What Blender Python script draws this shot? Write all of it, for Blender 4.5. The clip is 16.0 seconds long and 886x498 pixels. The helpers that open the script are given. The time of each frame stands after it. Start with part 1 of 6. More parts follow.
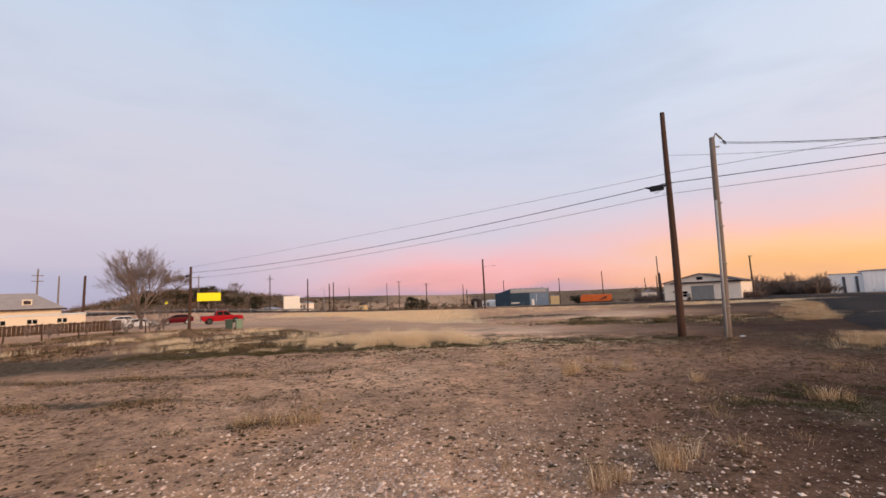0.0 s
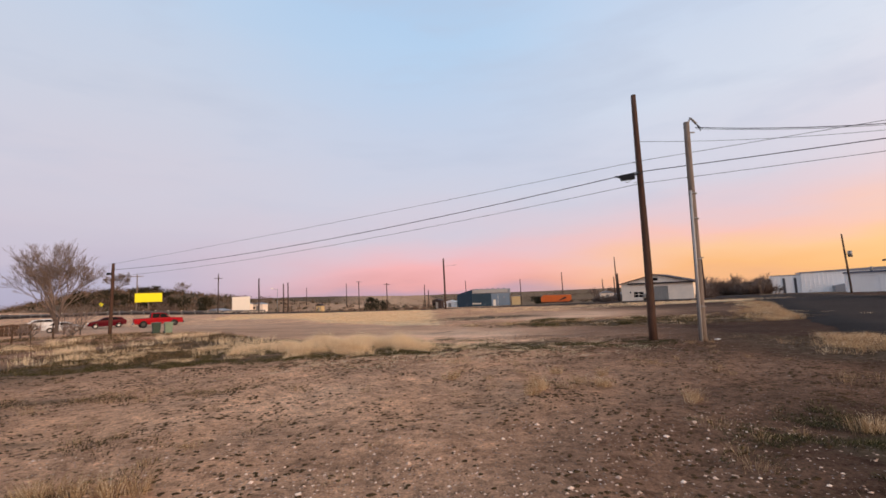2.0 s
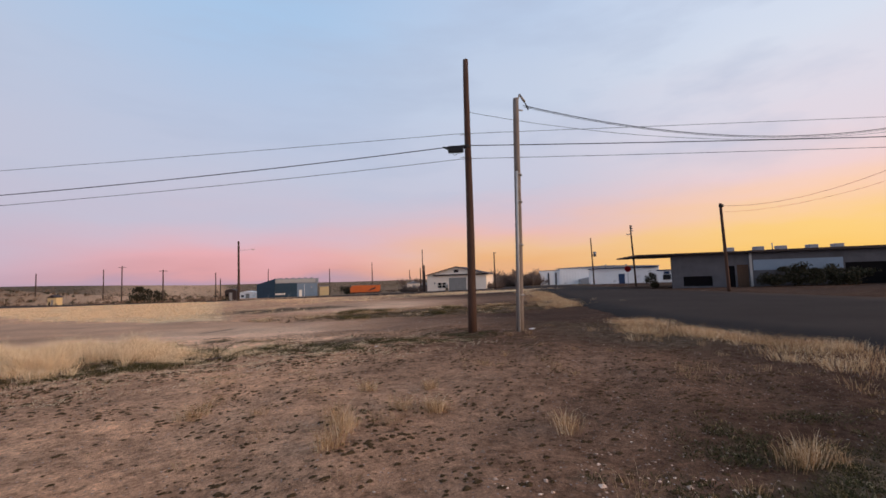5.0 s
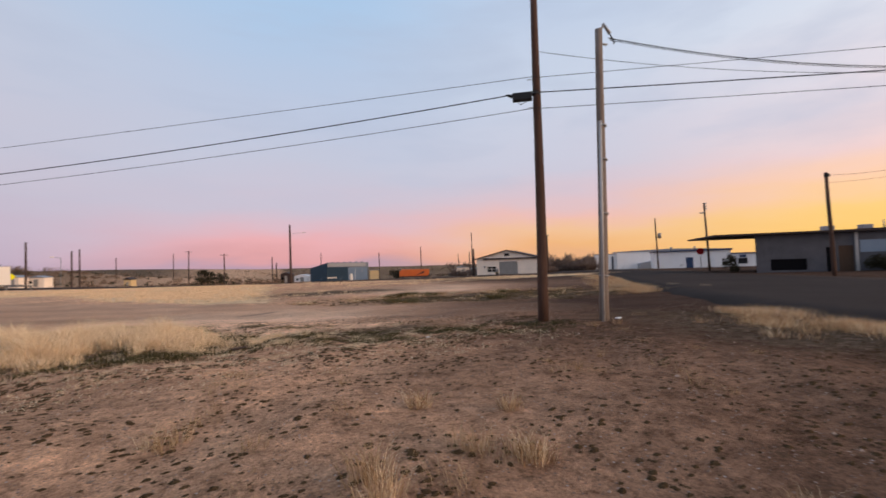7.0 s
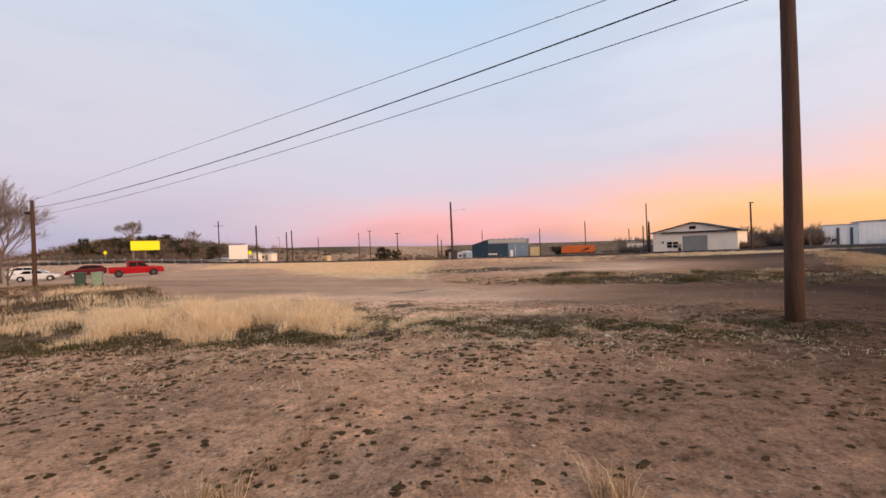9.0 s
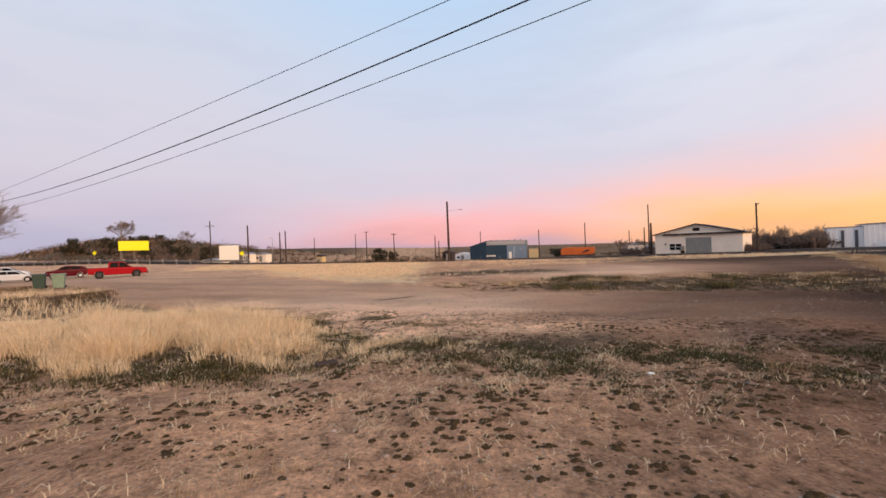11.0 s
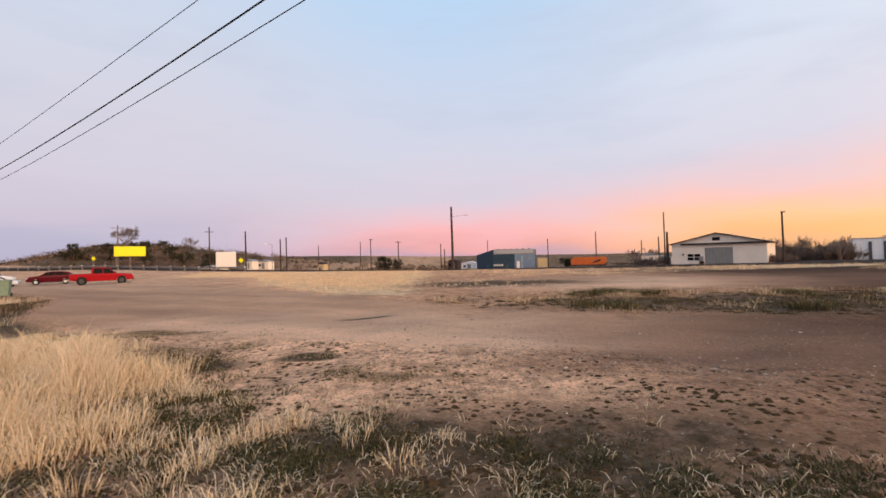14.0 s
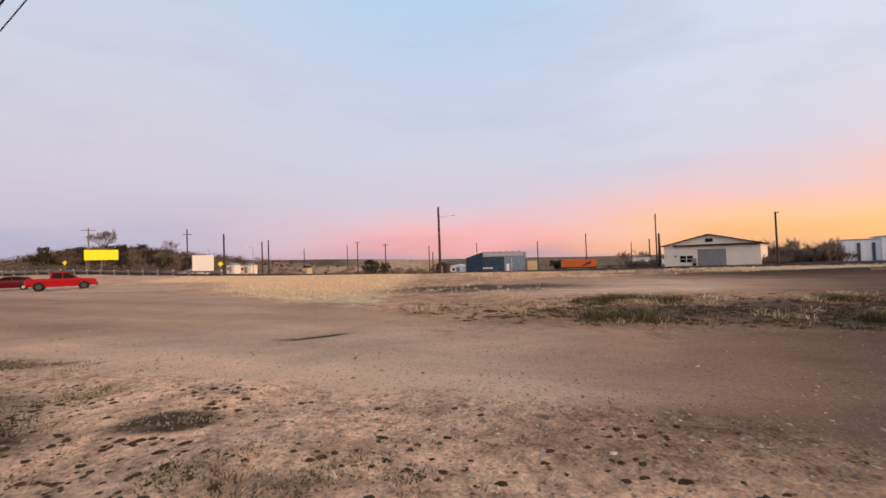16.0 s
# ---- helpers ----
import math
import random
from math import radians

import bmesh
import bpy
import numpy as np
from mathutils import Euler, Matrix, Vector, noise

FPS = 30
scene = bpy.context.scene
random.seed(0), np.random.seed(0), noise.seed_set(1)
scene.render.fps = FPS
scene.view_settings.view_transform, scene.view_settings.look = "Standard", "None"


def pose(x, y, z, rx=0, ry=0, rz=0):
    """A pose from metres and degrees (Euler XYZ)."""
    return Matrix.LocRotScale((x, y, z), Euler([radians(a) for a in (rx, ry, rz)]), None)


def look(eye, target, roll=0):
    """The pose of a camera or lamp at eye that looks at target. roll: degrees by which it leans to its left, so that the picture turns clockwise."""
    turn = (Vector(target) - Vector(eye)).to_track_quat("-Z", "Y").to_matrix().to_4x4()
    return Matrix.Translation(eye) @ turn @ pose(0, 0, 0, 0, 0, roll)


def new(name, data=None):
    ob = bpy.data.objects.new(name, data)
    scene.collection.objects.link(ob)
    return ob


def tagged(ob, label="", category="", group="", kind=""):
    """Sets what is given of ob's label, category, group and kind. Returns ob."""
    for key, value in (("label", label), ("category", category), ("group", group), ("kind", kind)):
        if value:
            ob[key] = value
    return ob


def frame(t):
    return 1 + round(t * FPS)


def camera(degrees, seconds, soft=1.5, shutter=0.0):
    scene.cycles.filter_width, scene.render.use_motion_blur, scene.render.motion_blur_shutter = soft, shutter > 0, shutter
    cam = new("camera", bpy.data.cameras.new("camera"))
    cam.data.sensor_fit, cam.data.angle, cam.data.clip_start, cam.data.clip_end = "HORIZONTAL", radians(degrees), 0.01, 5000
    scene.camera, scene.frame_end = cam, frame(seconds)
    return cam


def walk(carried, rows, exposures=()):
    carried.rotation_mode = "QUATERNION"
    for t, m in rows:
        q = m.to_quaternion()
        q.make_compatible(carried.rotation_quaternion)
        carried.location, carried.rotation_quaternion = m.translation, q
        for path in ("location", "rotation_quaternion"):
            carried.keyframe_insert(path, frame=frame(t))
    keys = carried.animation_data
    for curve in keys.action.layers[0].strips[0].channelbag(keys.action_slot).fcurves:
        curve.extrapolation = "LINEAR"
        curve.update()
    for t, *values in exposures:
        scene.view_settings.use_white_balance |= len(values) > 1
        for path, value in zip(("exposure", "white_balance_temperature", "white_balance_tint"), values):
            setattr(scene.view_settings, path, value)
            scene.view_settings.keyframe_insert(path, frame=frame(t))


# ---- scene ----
cam = camera(93.6, 16.0, 1.6, 0.2)
PATH = [
    (0, (0.004, 0.157, 1.616), (0.007, 2.145, 1.836), -2.4),
    (0.5, (0.172, 0.756, 1.591), (0.24, 2.739, 1.841), -2.4),
    (1, (0.333, 1.315, 1.56), (0.423, 3.296, 1.816), -2.3),
    (1.5, (0.495, 1.878, 1.535), (0.604, 3.86, 1.774), -2.3),
    (2, (0.596, 2.513, 1.541), (0.775, 4.493, 1.757), -2.4),
    (2.5, (0.727, 3.041, 1.504), (0.953, 5.015, 1.734), -2.3),
    (3, (0.819, 3.687, 1.476), (1.207, 5.636, 1.706), -2.3),
    (3.5, (0.99, 4.334, 1.455), (1.588, 6.23, 1.674), -2.2),
    (4, (1.185, 4.844, 1.439), (2.037, 6.644, 1.631), -1.9),
    (6.5, (2.347, 7.622, 1.213), (3.409, 9.313, 1.326), -1.6),
    (7, (2.507, 8.195, 1.166), (3.322, 10.02, 1.239), -1.7),
    (7.5, (2.71, 8.704, 1.108), (3.222, 10.637, 1.152), -1.7),
    (8, (2.909, 9.38, 1.041), (3.218, 11.356, 1.059), -1.8),
    (8.5, (3.082, 9.985, 1.07), (3.274, 11.976, 1.072), -2.0),
    (9, (3.155, 10.443, 1.089), (3.23, 12.442, 1.075), -2.1),
    (11.5, (3.696, 13.312, 0.979), (3.785, 15.31, 0.98), -1.7),
    (12, (3.795, 13.929, 0.947), (3.907, 15.926, 0.962), -1.9),
    (12.5, (3.92, 14.475, 0.93), (3.991, 16.474, 0.957), -1.9),
    (13, (4.016, 15.018, 0.904), (4.084, 17.017, 0.934), -1.7),
    (13.5, (4.122, 15.722, 0.879), (4.215, 17.72, 0.912), -1.5),
    (14, (4.254, 16.22, 0.86), (4.301, 18.219, 0.898), -1.4),
    (14.5, (4.339, 16.891, 0.834), (4.445, 18.888, 0.881), -1.5),
    (15, (4.447, 17.496, 0.807), (4.545, 19.492, 0.883), -1.6),
    (15.5, (4.558, 18.053, 0.78), (4.653, 20.05, 0.848), -1.5),
    (16, (4.642, 18.731, 0.768), (4.74, 20.728, 0.82), -1.6),
]
EXPOSURES = [(0.0, -0.02, 6550, 10), (2.0, -0.07, 6570, 10), (3.0, -0.05, 6550, 10), (4.0, -0.12, 6450, 10), (6.3, -0.36, 5950, 10), (7.0, -0.2, 6350, 10), (8.0, 0.0, 6550, 10), (9.0, 0.05, 6650, 10), (15.2, 0.02, 6600, 10), (16.0, -0.04, 6600, 10)]
walk(cam, [(t, look(eye, target, roll)) for t, eye, target, roll in PATH], EXPOSURES)

# ---- light: dusk sky, bright low in the west, and the last soft glow from there ----
sun = new("sun", bpy.data.lights.new("sun", "SUN"))
sun.data.energy, sun.data.angle, sun.data.color = 2.7, radians(30), (1.0, 0.66, 0.42)
sun.matrix_basis = look((0, 0, 0), (-0.64, 0.77, -0.25))
sun.location = (0, 0, 40)


def lin(r, g, b):
    """Linear colour of 8-bit screen values."""
    return tuple(((c / 255 + 0.055) / 1.055) ** 2.4 if c > 10 else c / 3294.6 for c in (r, g, b)) + (1,)


def make_world():
    world = bpy.data.worlds.new("dusk_sky")
    scene.world = world
    world.use_nodes = True
    nt = world.node_tree
    nt.nodes.clear()
    out, bg = nt.nodes.new("ShaderNodeOutputWorld"), nt.nodes.new("ShaderNodeBackground")
    tc, sep = nt.nodes.new("ShaderNodeTexCoord"), nt.nodes.new("ShaderNodeSeparateXYZ")
    nt.links.new(tc.outputs["Generated"], sep.inputs[0])

    def math_node(op, a, b=None):
        n = nt.nodes.new("ShaderNodeMath")
        n.operation = op
        for k, v in enumerate((a, b)):
            if v is None:
                continue
            if isinstance(v, (int, float)):
                n.inputs[k].default_value = v
            else:
                nt.links.new(v, n.inputs[k])
        return n.outputs[0]

    # thin uneven veils, stretched along the horizon
    mp, nz = nt.nodes.new("ShaderNodeMapping"), nt.nodes.new("ShaderNodeTexNoise")
    mp.inputs["Scale"].default_value = (1.6, 1.6, 7)
    nt.links.new(tc.outputs["Generated"], mp.inputs[0])
    nt.links.new(mp.outputs[0], nz.inputs["Vector"])
    nz.inputs["Scale"].default_value, nz.inputs["Detail"].default_value = 1.7, 5
    wob = math_node("MULTIPLY", math_node("SUBTRACT", nz.outputs["Fac"], 0.5), 0.12)
    elev = math_node("ADD", math_node("ARCSINE", sep.outputs["Z"]), wob)
    elev = math_node("DIVIDE", elev, 1.2)

    def ramp(stops, gain=1.0):
        r = nt.nodes.new("ShaderNodeValToRGB")
        r.color_ramp.interpolation = "LINEAR"
        els = r.color_ramp.elements
        while len(els) < len(stops):
            els.new(0.5)
        for e, (deg, col) in zip(els, stops):
            e.position, e.color = radians(deg) / 1.2, tuple(gain * v for v in lin(*col)[:3]) + (1,)
        nt.links.new(elev, r.inputs[0])
        return r.outputs[0]

    west = ramp([(0, (244, 186, 116)), (2, (254, 202, 108)), (4.5, (255, 208, 124)), (7.2, (254, 207, 172)), (10, (243, 209, 203)), (14.5, (229, 214, 219)), (24, (218, 222, 232)), (60, (178, 206, 238))], 1.2)
    northwest = ramp([(0, (240, 180, 138)), (1.5, (253, 192, 132)), (3.6, (254, 203, 156)), (5.6, (249, 199, 188)), (8.2, (230, 204, 211)), (11.5, (215, 211, 225)), (22, (212, 220, 236)), (60, (168, 202, 240))], 1.05)
    north = ramp([(0, (200, 166, 184)), (1.2, (240, 174, 174)), (3, (251, 187, 189)), (5.2, (238, 199, 208)), (8, (220, 208, 222)), (13, (211, 213, 230)), (32, (186, 214, 244)), (60, (152, 194, 238))])
    east = ramp([(0, (184, 178, 202)), (2, (188, 184, 207)), (5, (204, 195, 213)), (9, (212, 205, 220)), (15, (213, 211, 226)), (24, (208, 214, 231)), (36, (192, 214, 240)), (60, (158, 196, 236))])
    # bearing: 0 towards +y, positive to the right
    bear = math_node("ARCTAN2", sep.outputs["X"], sep.outputs["Y"])

    def span(a, b):
        n = nt.nodes.new("ShaderNodeMapRange")
        n.interpolation_type = "SMOOTHSTEP"
        n.inputs["From Min"].default_value, n.inputs["From Max"].default_value = radians(a), radians(b)
        nt.links.new(bear, n.inputs["Value"])
        return n.outputs[0]

    def mix(f, a, b):
        n = nt.nodes.new("ShaderNodeMix")
        n.data_type = "RGBA"
        nt.links.new(f, n.inputs[0])
        nt.links.new(a, n.inputs["A"])
        nt.links.new(b, n.inputs["B"])
        return n.outputs["Result"]

    ahead = mix(span(-34, 2), east, north)
    col = mix(span(8, 42), ahead, northwest)
    col = mix(span(40, 76), col, west)
    # the far side of the sky, behind: back to the blue of the east
    col = mix(span(145, 178), col, east)
    # pale grey-blue streaks of thin cloud, higher up
    veil = nt.nodes.new("ShaderNodeMapRange")
    veil.inputs["From Min"].default_value, veil.inputs["From Max"].default_value, veil.inputs["To Max"].default_value = 0.48, 0.72, 0.45
    mp2, nz2 = nt.nodes.new("ShaderNodeMapping"), nt.nodes.new("ShaderNodeTexNoise")
    mp2.inputs["Scale"].default_value, mp2.inputs["Rotation"].default_value = (1.1, 2.2, 6), (0.12, 0.1, 0.5)
    nt.links.new(tc.outputs["Generated"], mp2.inputs[0])
    nt.links.new(mp2.outputs[0], nz2.inputs["Vector"])
    nz2.inputs["Scale"].default_value, nz2.inputs["Detail"].default_value = 2.2, 6
    nt.links.new(nz2.outputs["Fac"], veil.inputs["Value"])
    high = nt.nodes.new("ShaderNodeMapRange")
    high.inputs["From Min"].default_value, high.inputs["From Max"].default_value = radians(5), radians(16)
    nt.links.new(math_node("ARCSINE", sep.outputs["Z"]), high.inputs["Value"])
    grey = nt.nodes.new("ShaderNodeRGB")
    grey.outputs[0].default_value = lin(190, 200, 222)
    col = mix(math_node("MULTIPLY", veil.outputs[0], high.outputs[0]), col, grey.outputs[0])
    nt.links.new(col, bg.inputs[0])
    bg.inputs[1].default_value = 1.0
    nt.links.new(bg.outputs[0], out.inputs[0])


make_world()


# ---- materials ----
def nodes_of(mat):
    mat.use_nodes = True
    nt = mat.node_tree
    return nt, nt.nodes["Principled BSDF"]


def noise_tex(nt, scale, detail=4, coord="Object", rough=0.6, stretch=None):
    tc, n = nt.nodes.new("ShaderNodeTexCoord"), nt.nodes.new("ShaderNodeTexNoise")
    n.inputs["Scale"].default_value, n.inputs["Detail"].default_value, n.inputs["Roughness"].default_value = scale, detail, rough
    src = tc.outputs[coord]
    if stretch:
        mp = nt.nodes.new("ShaderNodeMapping")
        mp.inputs["Scale"].default_value = stretch
        nt.links.new(src, mp.inputs[0])
        src = mp.outputs[0]
    nt.links.new(src, n.inputs["Vector"])
    return n.outputs["Fac"]


def ramp_of(nt, fac, stops):
    r = nt.nodes.new("ShaderNodeValToRGB")
    els = r.color_ramp.elements
    while len(els) < len(stops):
        els.new(0.5)
    for e, (p, c) in zip(els, stops):
        e.position, e.color = p, (*c, 1) if len(c) == 3 else c
    nt.links.new(fac, r.inputs[0])
    return r.outputs[0]


def mixed(nt, fac, a, b, how="MIX"):
    n = nt.nodes.new("ShaderNodeMix")
    n.data_type, n.blend_type = "RGBA", how
    for sock, v in ((n.inputs[0], fac), (n.inputs["A"], a), (n.inputs["B"], b)):
        if isinstance(v, (int, float)):
            sock.default_value = v
        elif isinstance(v, tuple):
            sock.default_value = (*v, 1) if len(v) == 3 else v
        else:
            nt.links.new(v, sock)
    return n.outputs["Result"]


def bumped(nt, bsdf, fac, strength, dist):
    b = nt.nodes.new("ShaderNodeBump")
    b.inputs["Strength"].default_value, b.inputs["Distance"].default_value = strength, dist
    nt.links.new(fac, b.inputs["Height"])
    nt.links.new(b.outputs[0], bsdf.inputs["Normal"])


def surface(name, col, rough=0.7, metal=0.0, vary=0.25, scale=3.0, fine=40.0, bump=0.2, stretch=None, dirt=None, dirt_at=0.62, gloss=0.3):
    """Paint, wood, metal or stucco: a base colour that varies at two scales, with grain and dirt of its own shape."""
    mat = bpy.data.materials.new(name)
    nt, p = nodes_of(mat)
    big, small = noise_tex(nt, scale, 5, stretch=stretch), noise_tex(nt, fine, 3, stretch=stretch)
    lo, hi = tuple(c * (1 - vary) for c in col), tuple(min(1, c * (1 + vary * 0.6)) for c in col)
    c = ramp_of(nt, big, [(0.3, lo), (0.7, hi)])
    c = mixed(nt, 0.35, c, ramp_of(nt, small, [(0.3, lo), (0.7, hi)]))
    if dirt:
        m = ramp_of(nt, noise_tex(nt, scale * 0.7, 6, rough=0.7), [(dirt_at - 0.08, (0, 0, 0)), (dirt_at + 0.08, (1, 1, 1))])
        c = mixed(nt, m, c, dirt)
    nt.links.new(c, p.inputs["Base Color"])
    p.inputs["Roughness"].default_value, p.inputs["Metallic"].default_value, p.inputs["Specular IOR Level"].default_value = rough, metal, gloss
    if bump:
        bumped(nt, p, small, bump, 0.01)
    return mat


def island_colours(name, stops, rough=0.8, through_light=0.0):
    """Blades, leaves and stones: each loose piece takes its own colour from the row."""
    mat = bpy.data.materials.new(name)
    nt, p = nodes_of(mat)
    geo = nt.nodes.new("ShaderNodeNewGeometry")
    nt.links.new(ramp_of(nt, geo.outputs["Random Per Island"], stops), p.inputs["Base Color"])
    p.inputs["Roughness"].default_value = rough
    p.inputs["Specular IOR Level"].default_value = 0.1
    if through_light:
        tr, mx, out = nt.nodes.new("ShaderNodeBsdfTranslucent"), nt.nodes.new("ShaderNodeMixShader"), nt.nodes["Material Output"]
        nt.links.new(p.inputs["Base Color"].links[0].from_socket, tr.inputs["Color"])
        mx.inputs[0].default_value = through_light
        nt.links.new(p.outputs[0], mx.inputs[1])
        nt.links.new(tr.outputs[0], mx.inputs[2])
        nt.links.new(mx.outputs[0], out.inputs["Surface"])
    return mat


WOOD_POLE = surface("weathered_pole_wood", (0.085, 0.044, 0.029), 0.85, vary=0.5, scale=6, fine=60, bump=0.6, stretch=(6, 6, 0.35))
GREY_POLE = surface("grey_pole_wood", (0.22, 0.175, 0.145), 0.85, vary=0.45, scale=6, fine=60, bump=0.5, stretch=(6, 6, 0.35))
FAR_POLE = surface("far_pole_wood", (0.07, 0.045, 0.035), 0.9, vary=0.4, scale=4, fine=30, stretch=(5, 5, 0.3))
STEEL = surface("galvanised_steel", (0.3, 0.29, 0.28), 0.6, 0.5, vary=0.2, scale=8, fine=80, bump=0.05)
CONDUIT = surface("pale_conduit", (0.42, 0.4, 0.38), 0.5, 0.1, vary=0.15, scale=5, fine=60, bump=0.05)
CABLE = surface("black_cable_jacket", (0.012, 0.012, 0.013), 0.55, vary=0.2, scale=20)
BLACK = surface("black_plastic", (0.01, 0.01, 0.011), 0.5, vary=0.3, scale=10)
WHITE_WALL = surface("chalky_white_stucco", (0.9, 0.76, 0.62), 0.9, vary=0.12, scale=0.8, fine=14, bump=0.25, dirt=(0.52, 0.44, 0.38), dirt_at=0.68)
WHITE_METAL = surface("white_sheet_metal", (0.86, 0.84, 0.82), 0.5, vary=0.08, scale=0.5, fine=10, bump=0.05, dirt=(0.4, 0.38, 0.36), dirt_at=0.7)
DARK_TRIM = surface("dark_fascia", (0.045, 0.03, 0.028), 0.7, vary=0.3, scale=2)
BLUE_TRIM = surface("dark_blue_paint", (0.03, 0.055, 0.12), 0.5, vary=0.2, scale=2)
GREY_DOOR = surface("weathered_grey_door", (0.29, 0.275, 0.255), 0.8, vary=0.35, scale=1.5, fine=25, bump=0.3, stretch=(4, 4, 0.4))
GLASS_DARK = surface("dark_window_glass", (0.006, 0.006, 0.007), 0.4, vary=0.1, scale=2, bump=0, gloss=0.04)
BLUE_METAL = surface("blue_sheet_metal", (0.03, 0.058, 0.085), 0.5, vary=0.2, scale=0.5, fine=8, bump=0.1, dirt=(0.1, 0.13, 0.16), dirt_at=0.66)
PALE_BLUE = surface("pale_blue_sheet_metal", (0.2, 0.26, 0.33), 0.5, vary=0.15, scale=0.5, fine=8, bump=0.1)
ROOF_METAL = surface("dull_roof_metal", (0.28, 0.29, 0.31), 0.45, 0.4, vary=0.2, scale=0.7, fine=10, bump=0.1)
ORANGE = surface("faded_orange_paint", (0.6, 0.14, 0.03), 0.55, vary=0.2, scale=0.8, fine=12, dirt=(0.25, 0.07, 0.03), dirt_at=0.68)
TAN_PAINT = surface("tan_paint", (0.62, 0.46, 0.24), 0.6, vary=0.12, scale=1)
THICKET = island_colours("grey_brown_bare_thicket", [(0.0, (0.1, 0.068, 0.054)), (0.6, (0.19, 0.135, 0.108)), (1.0, (0.29, 0.215, 0.17))], 0.9)
PALE_RIM = surface("silver_alloy_rim", (0.5, 0.49, 0.48), 0.4, 0.2, vary=0.1, scale=8, bump=0)
GREEN_MAT = island_colours("dark_green_low_weeds", [(0.0, (0.03, 0.028, 0.01)), (0.6, (0.075, 0.064, 0.024)), (0.9, (0.13, 0.098, 0.044)), (1.0, (0.42, 0.3, 0.17))])
GREY_BLOCK = surface("grey_concrete_block", (0.1, 0.098, 0.108), 0.9, vary=0.25, scale=0.7, fine=12, bump=0.3, dirt=(0.07, 0.07, 0.075), dirt_at=0.6)
CREAM = surface("cream_siding", (0.8, 0.66, 0.5), 0.7, vary=0.1, scale=0.7, fine=15)
SHINGLE = surface("sun_bleached_shingles", (0.36, 0.29, 0.25), 0.9, vary=0.2, scale=1.5, fine=20, bump=0.4)
FENCE_WOOD = surface("brown_fence_boards", (0.075, 0.043, 0.026), 0.85, vary=0.4, scale=2, fine=30, bump=0.4, stretch=(5, 5, 0.4))
RED_PAINT = surface("bright_red_car_paint", (0.34, 0.003, 0.01), 0.5, vary=0.08, scale=2, bump=0, gloss=0.12)
DARK_RED = surface("dark_red_car_paint", (0.09, 0.001, 0.008), 0.4, vary=0.08, scale=2, bump=0, gloss=0.12)
WHITE_PAINT = surface("white_car_paint", (0.72, 0.71, 0.7), 0.25, vary=0.05, scale=2, bump=0)
TYRE = surface("tyre_rubber", (0.014, 0.014, 0.015), 0.85, vary=0.3, scale=10)
RIM = surface("dark_alloy_rim", (0.04, 0.04, 0.042), 0.5, 0.0, vary=0.2, scale=8, bump=0)
LAMP_RED = surface("red_lamp_lens", (0.4, 0.01, 0.01), 0.2, vary=0.05, bump=0)
LAMP_CLEAR = surface("clear_lamp_lens", (0.75, 0.75, 0.72), 0.15, vary=0.05, bump=0)
YELLOW = surface("plain_yellow_sign_face", (0.93, 0.83, 0.005), 0.5, vary=0.02, scale=1, bump=0)
STOP_RED = surface("stop_sign_red", (0.5, 0.015, 0.02), 0.4, vary=0.1, bump=0)
SIGN_WHITE = surface("white_board_face", (0.9, 0.82, 0.7), 0.6, vary=0.05, scale=1.2, fine=12, bump=0.05)
BIN_GREEN = surface("dark_green_bin_plastic", (0.03, 0.06, 0.045), 0.5, vary=0.2, scale=4)
BIN_PALE = surface("pale_green_bin_plastic", (0.2, 0.28, 0.2), 0.55, vary=0.2, scale=4)
BARK = surface("grey_brown_bark", (0.12, 0.09, 0.075), 0.9, vary=0.4, scale=4, fine=30, bump=0.5, stretch=(4, 4, 0.5))
TWIG = surface("dry_twigs", (0.24, 0.18, 0.15), 0.9, vary=0.3, scale=4, bump=0)
GUARD = surface("guardrail_steel", (0.2, 0.19, 0.18), 0.7, 0.2, vary=0.15, scale=1)
PLASTER = surface("white_litter", (0.8, 0.76, 0.72), 0.7, vary=0.1, scale=10)
RUST_PLATE = surface("rust_brown_plate", (0.07, 0.04, 0.03), 1.0, vary=0.3, scale=6)
DRY_BLADE = island_colours("dry_straw_blades", [(0.0, (0.55, 0.39, 0.22)), (0.3, (0.84, 0.64, 0.4)), (0.75, (0.95, 0.78, 0.54)), (1.0, (0.66, 0.47, 0.29))], through_light=0.25)
OCHRE_BLADE = island_colours("dull_ochre_blades", [(0.0, (0.2, 0.12, 0.06)), (0.5, (0.42, 0.27, 0.14)), (1.0, (0.66, 0.47, 0.28))], through_light=0.25)
FIELD_BLADE = island_colours("flat_gold_straw", [(0.0, (0.6, 0.4, 0.23)), (0.5, (0.86, 0.6, 0.36)), (1.0, (0.95, 0.71, 0.45))], through_light=0.2)
MIX_BLADE = island_colours("half_green_blades", [(0.0, (0.06, 0.055, 0.025)), (0.45, (0.11, 0.09, 0.042)), (0.65, (0.34, 0.24, 0.13)), (1.0, (0.68, 0.5, 0.3))], through_light=0.25)
DARK_BLADE = island_colours("low_dark_weeds", [(0.0, (0.035, 0.024, 0.011)), (0.6, (0.075, 0.05, 0.024)), (0.9, (0.15, 0.095, 0.048)), (1.0, (0.42, 0.28, 0.16))])
CLOD = surface("dark_weed_clods", (0.088, 0.056, 0.03), 1.0, vary=0.65, scale=22, fine=140, bump=1.0, gloss=0.0)
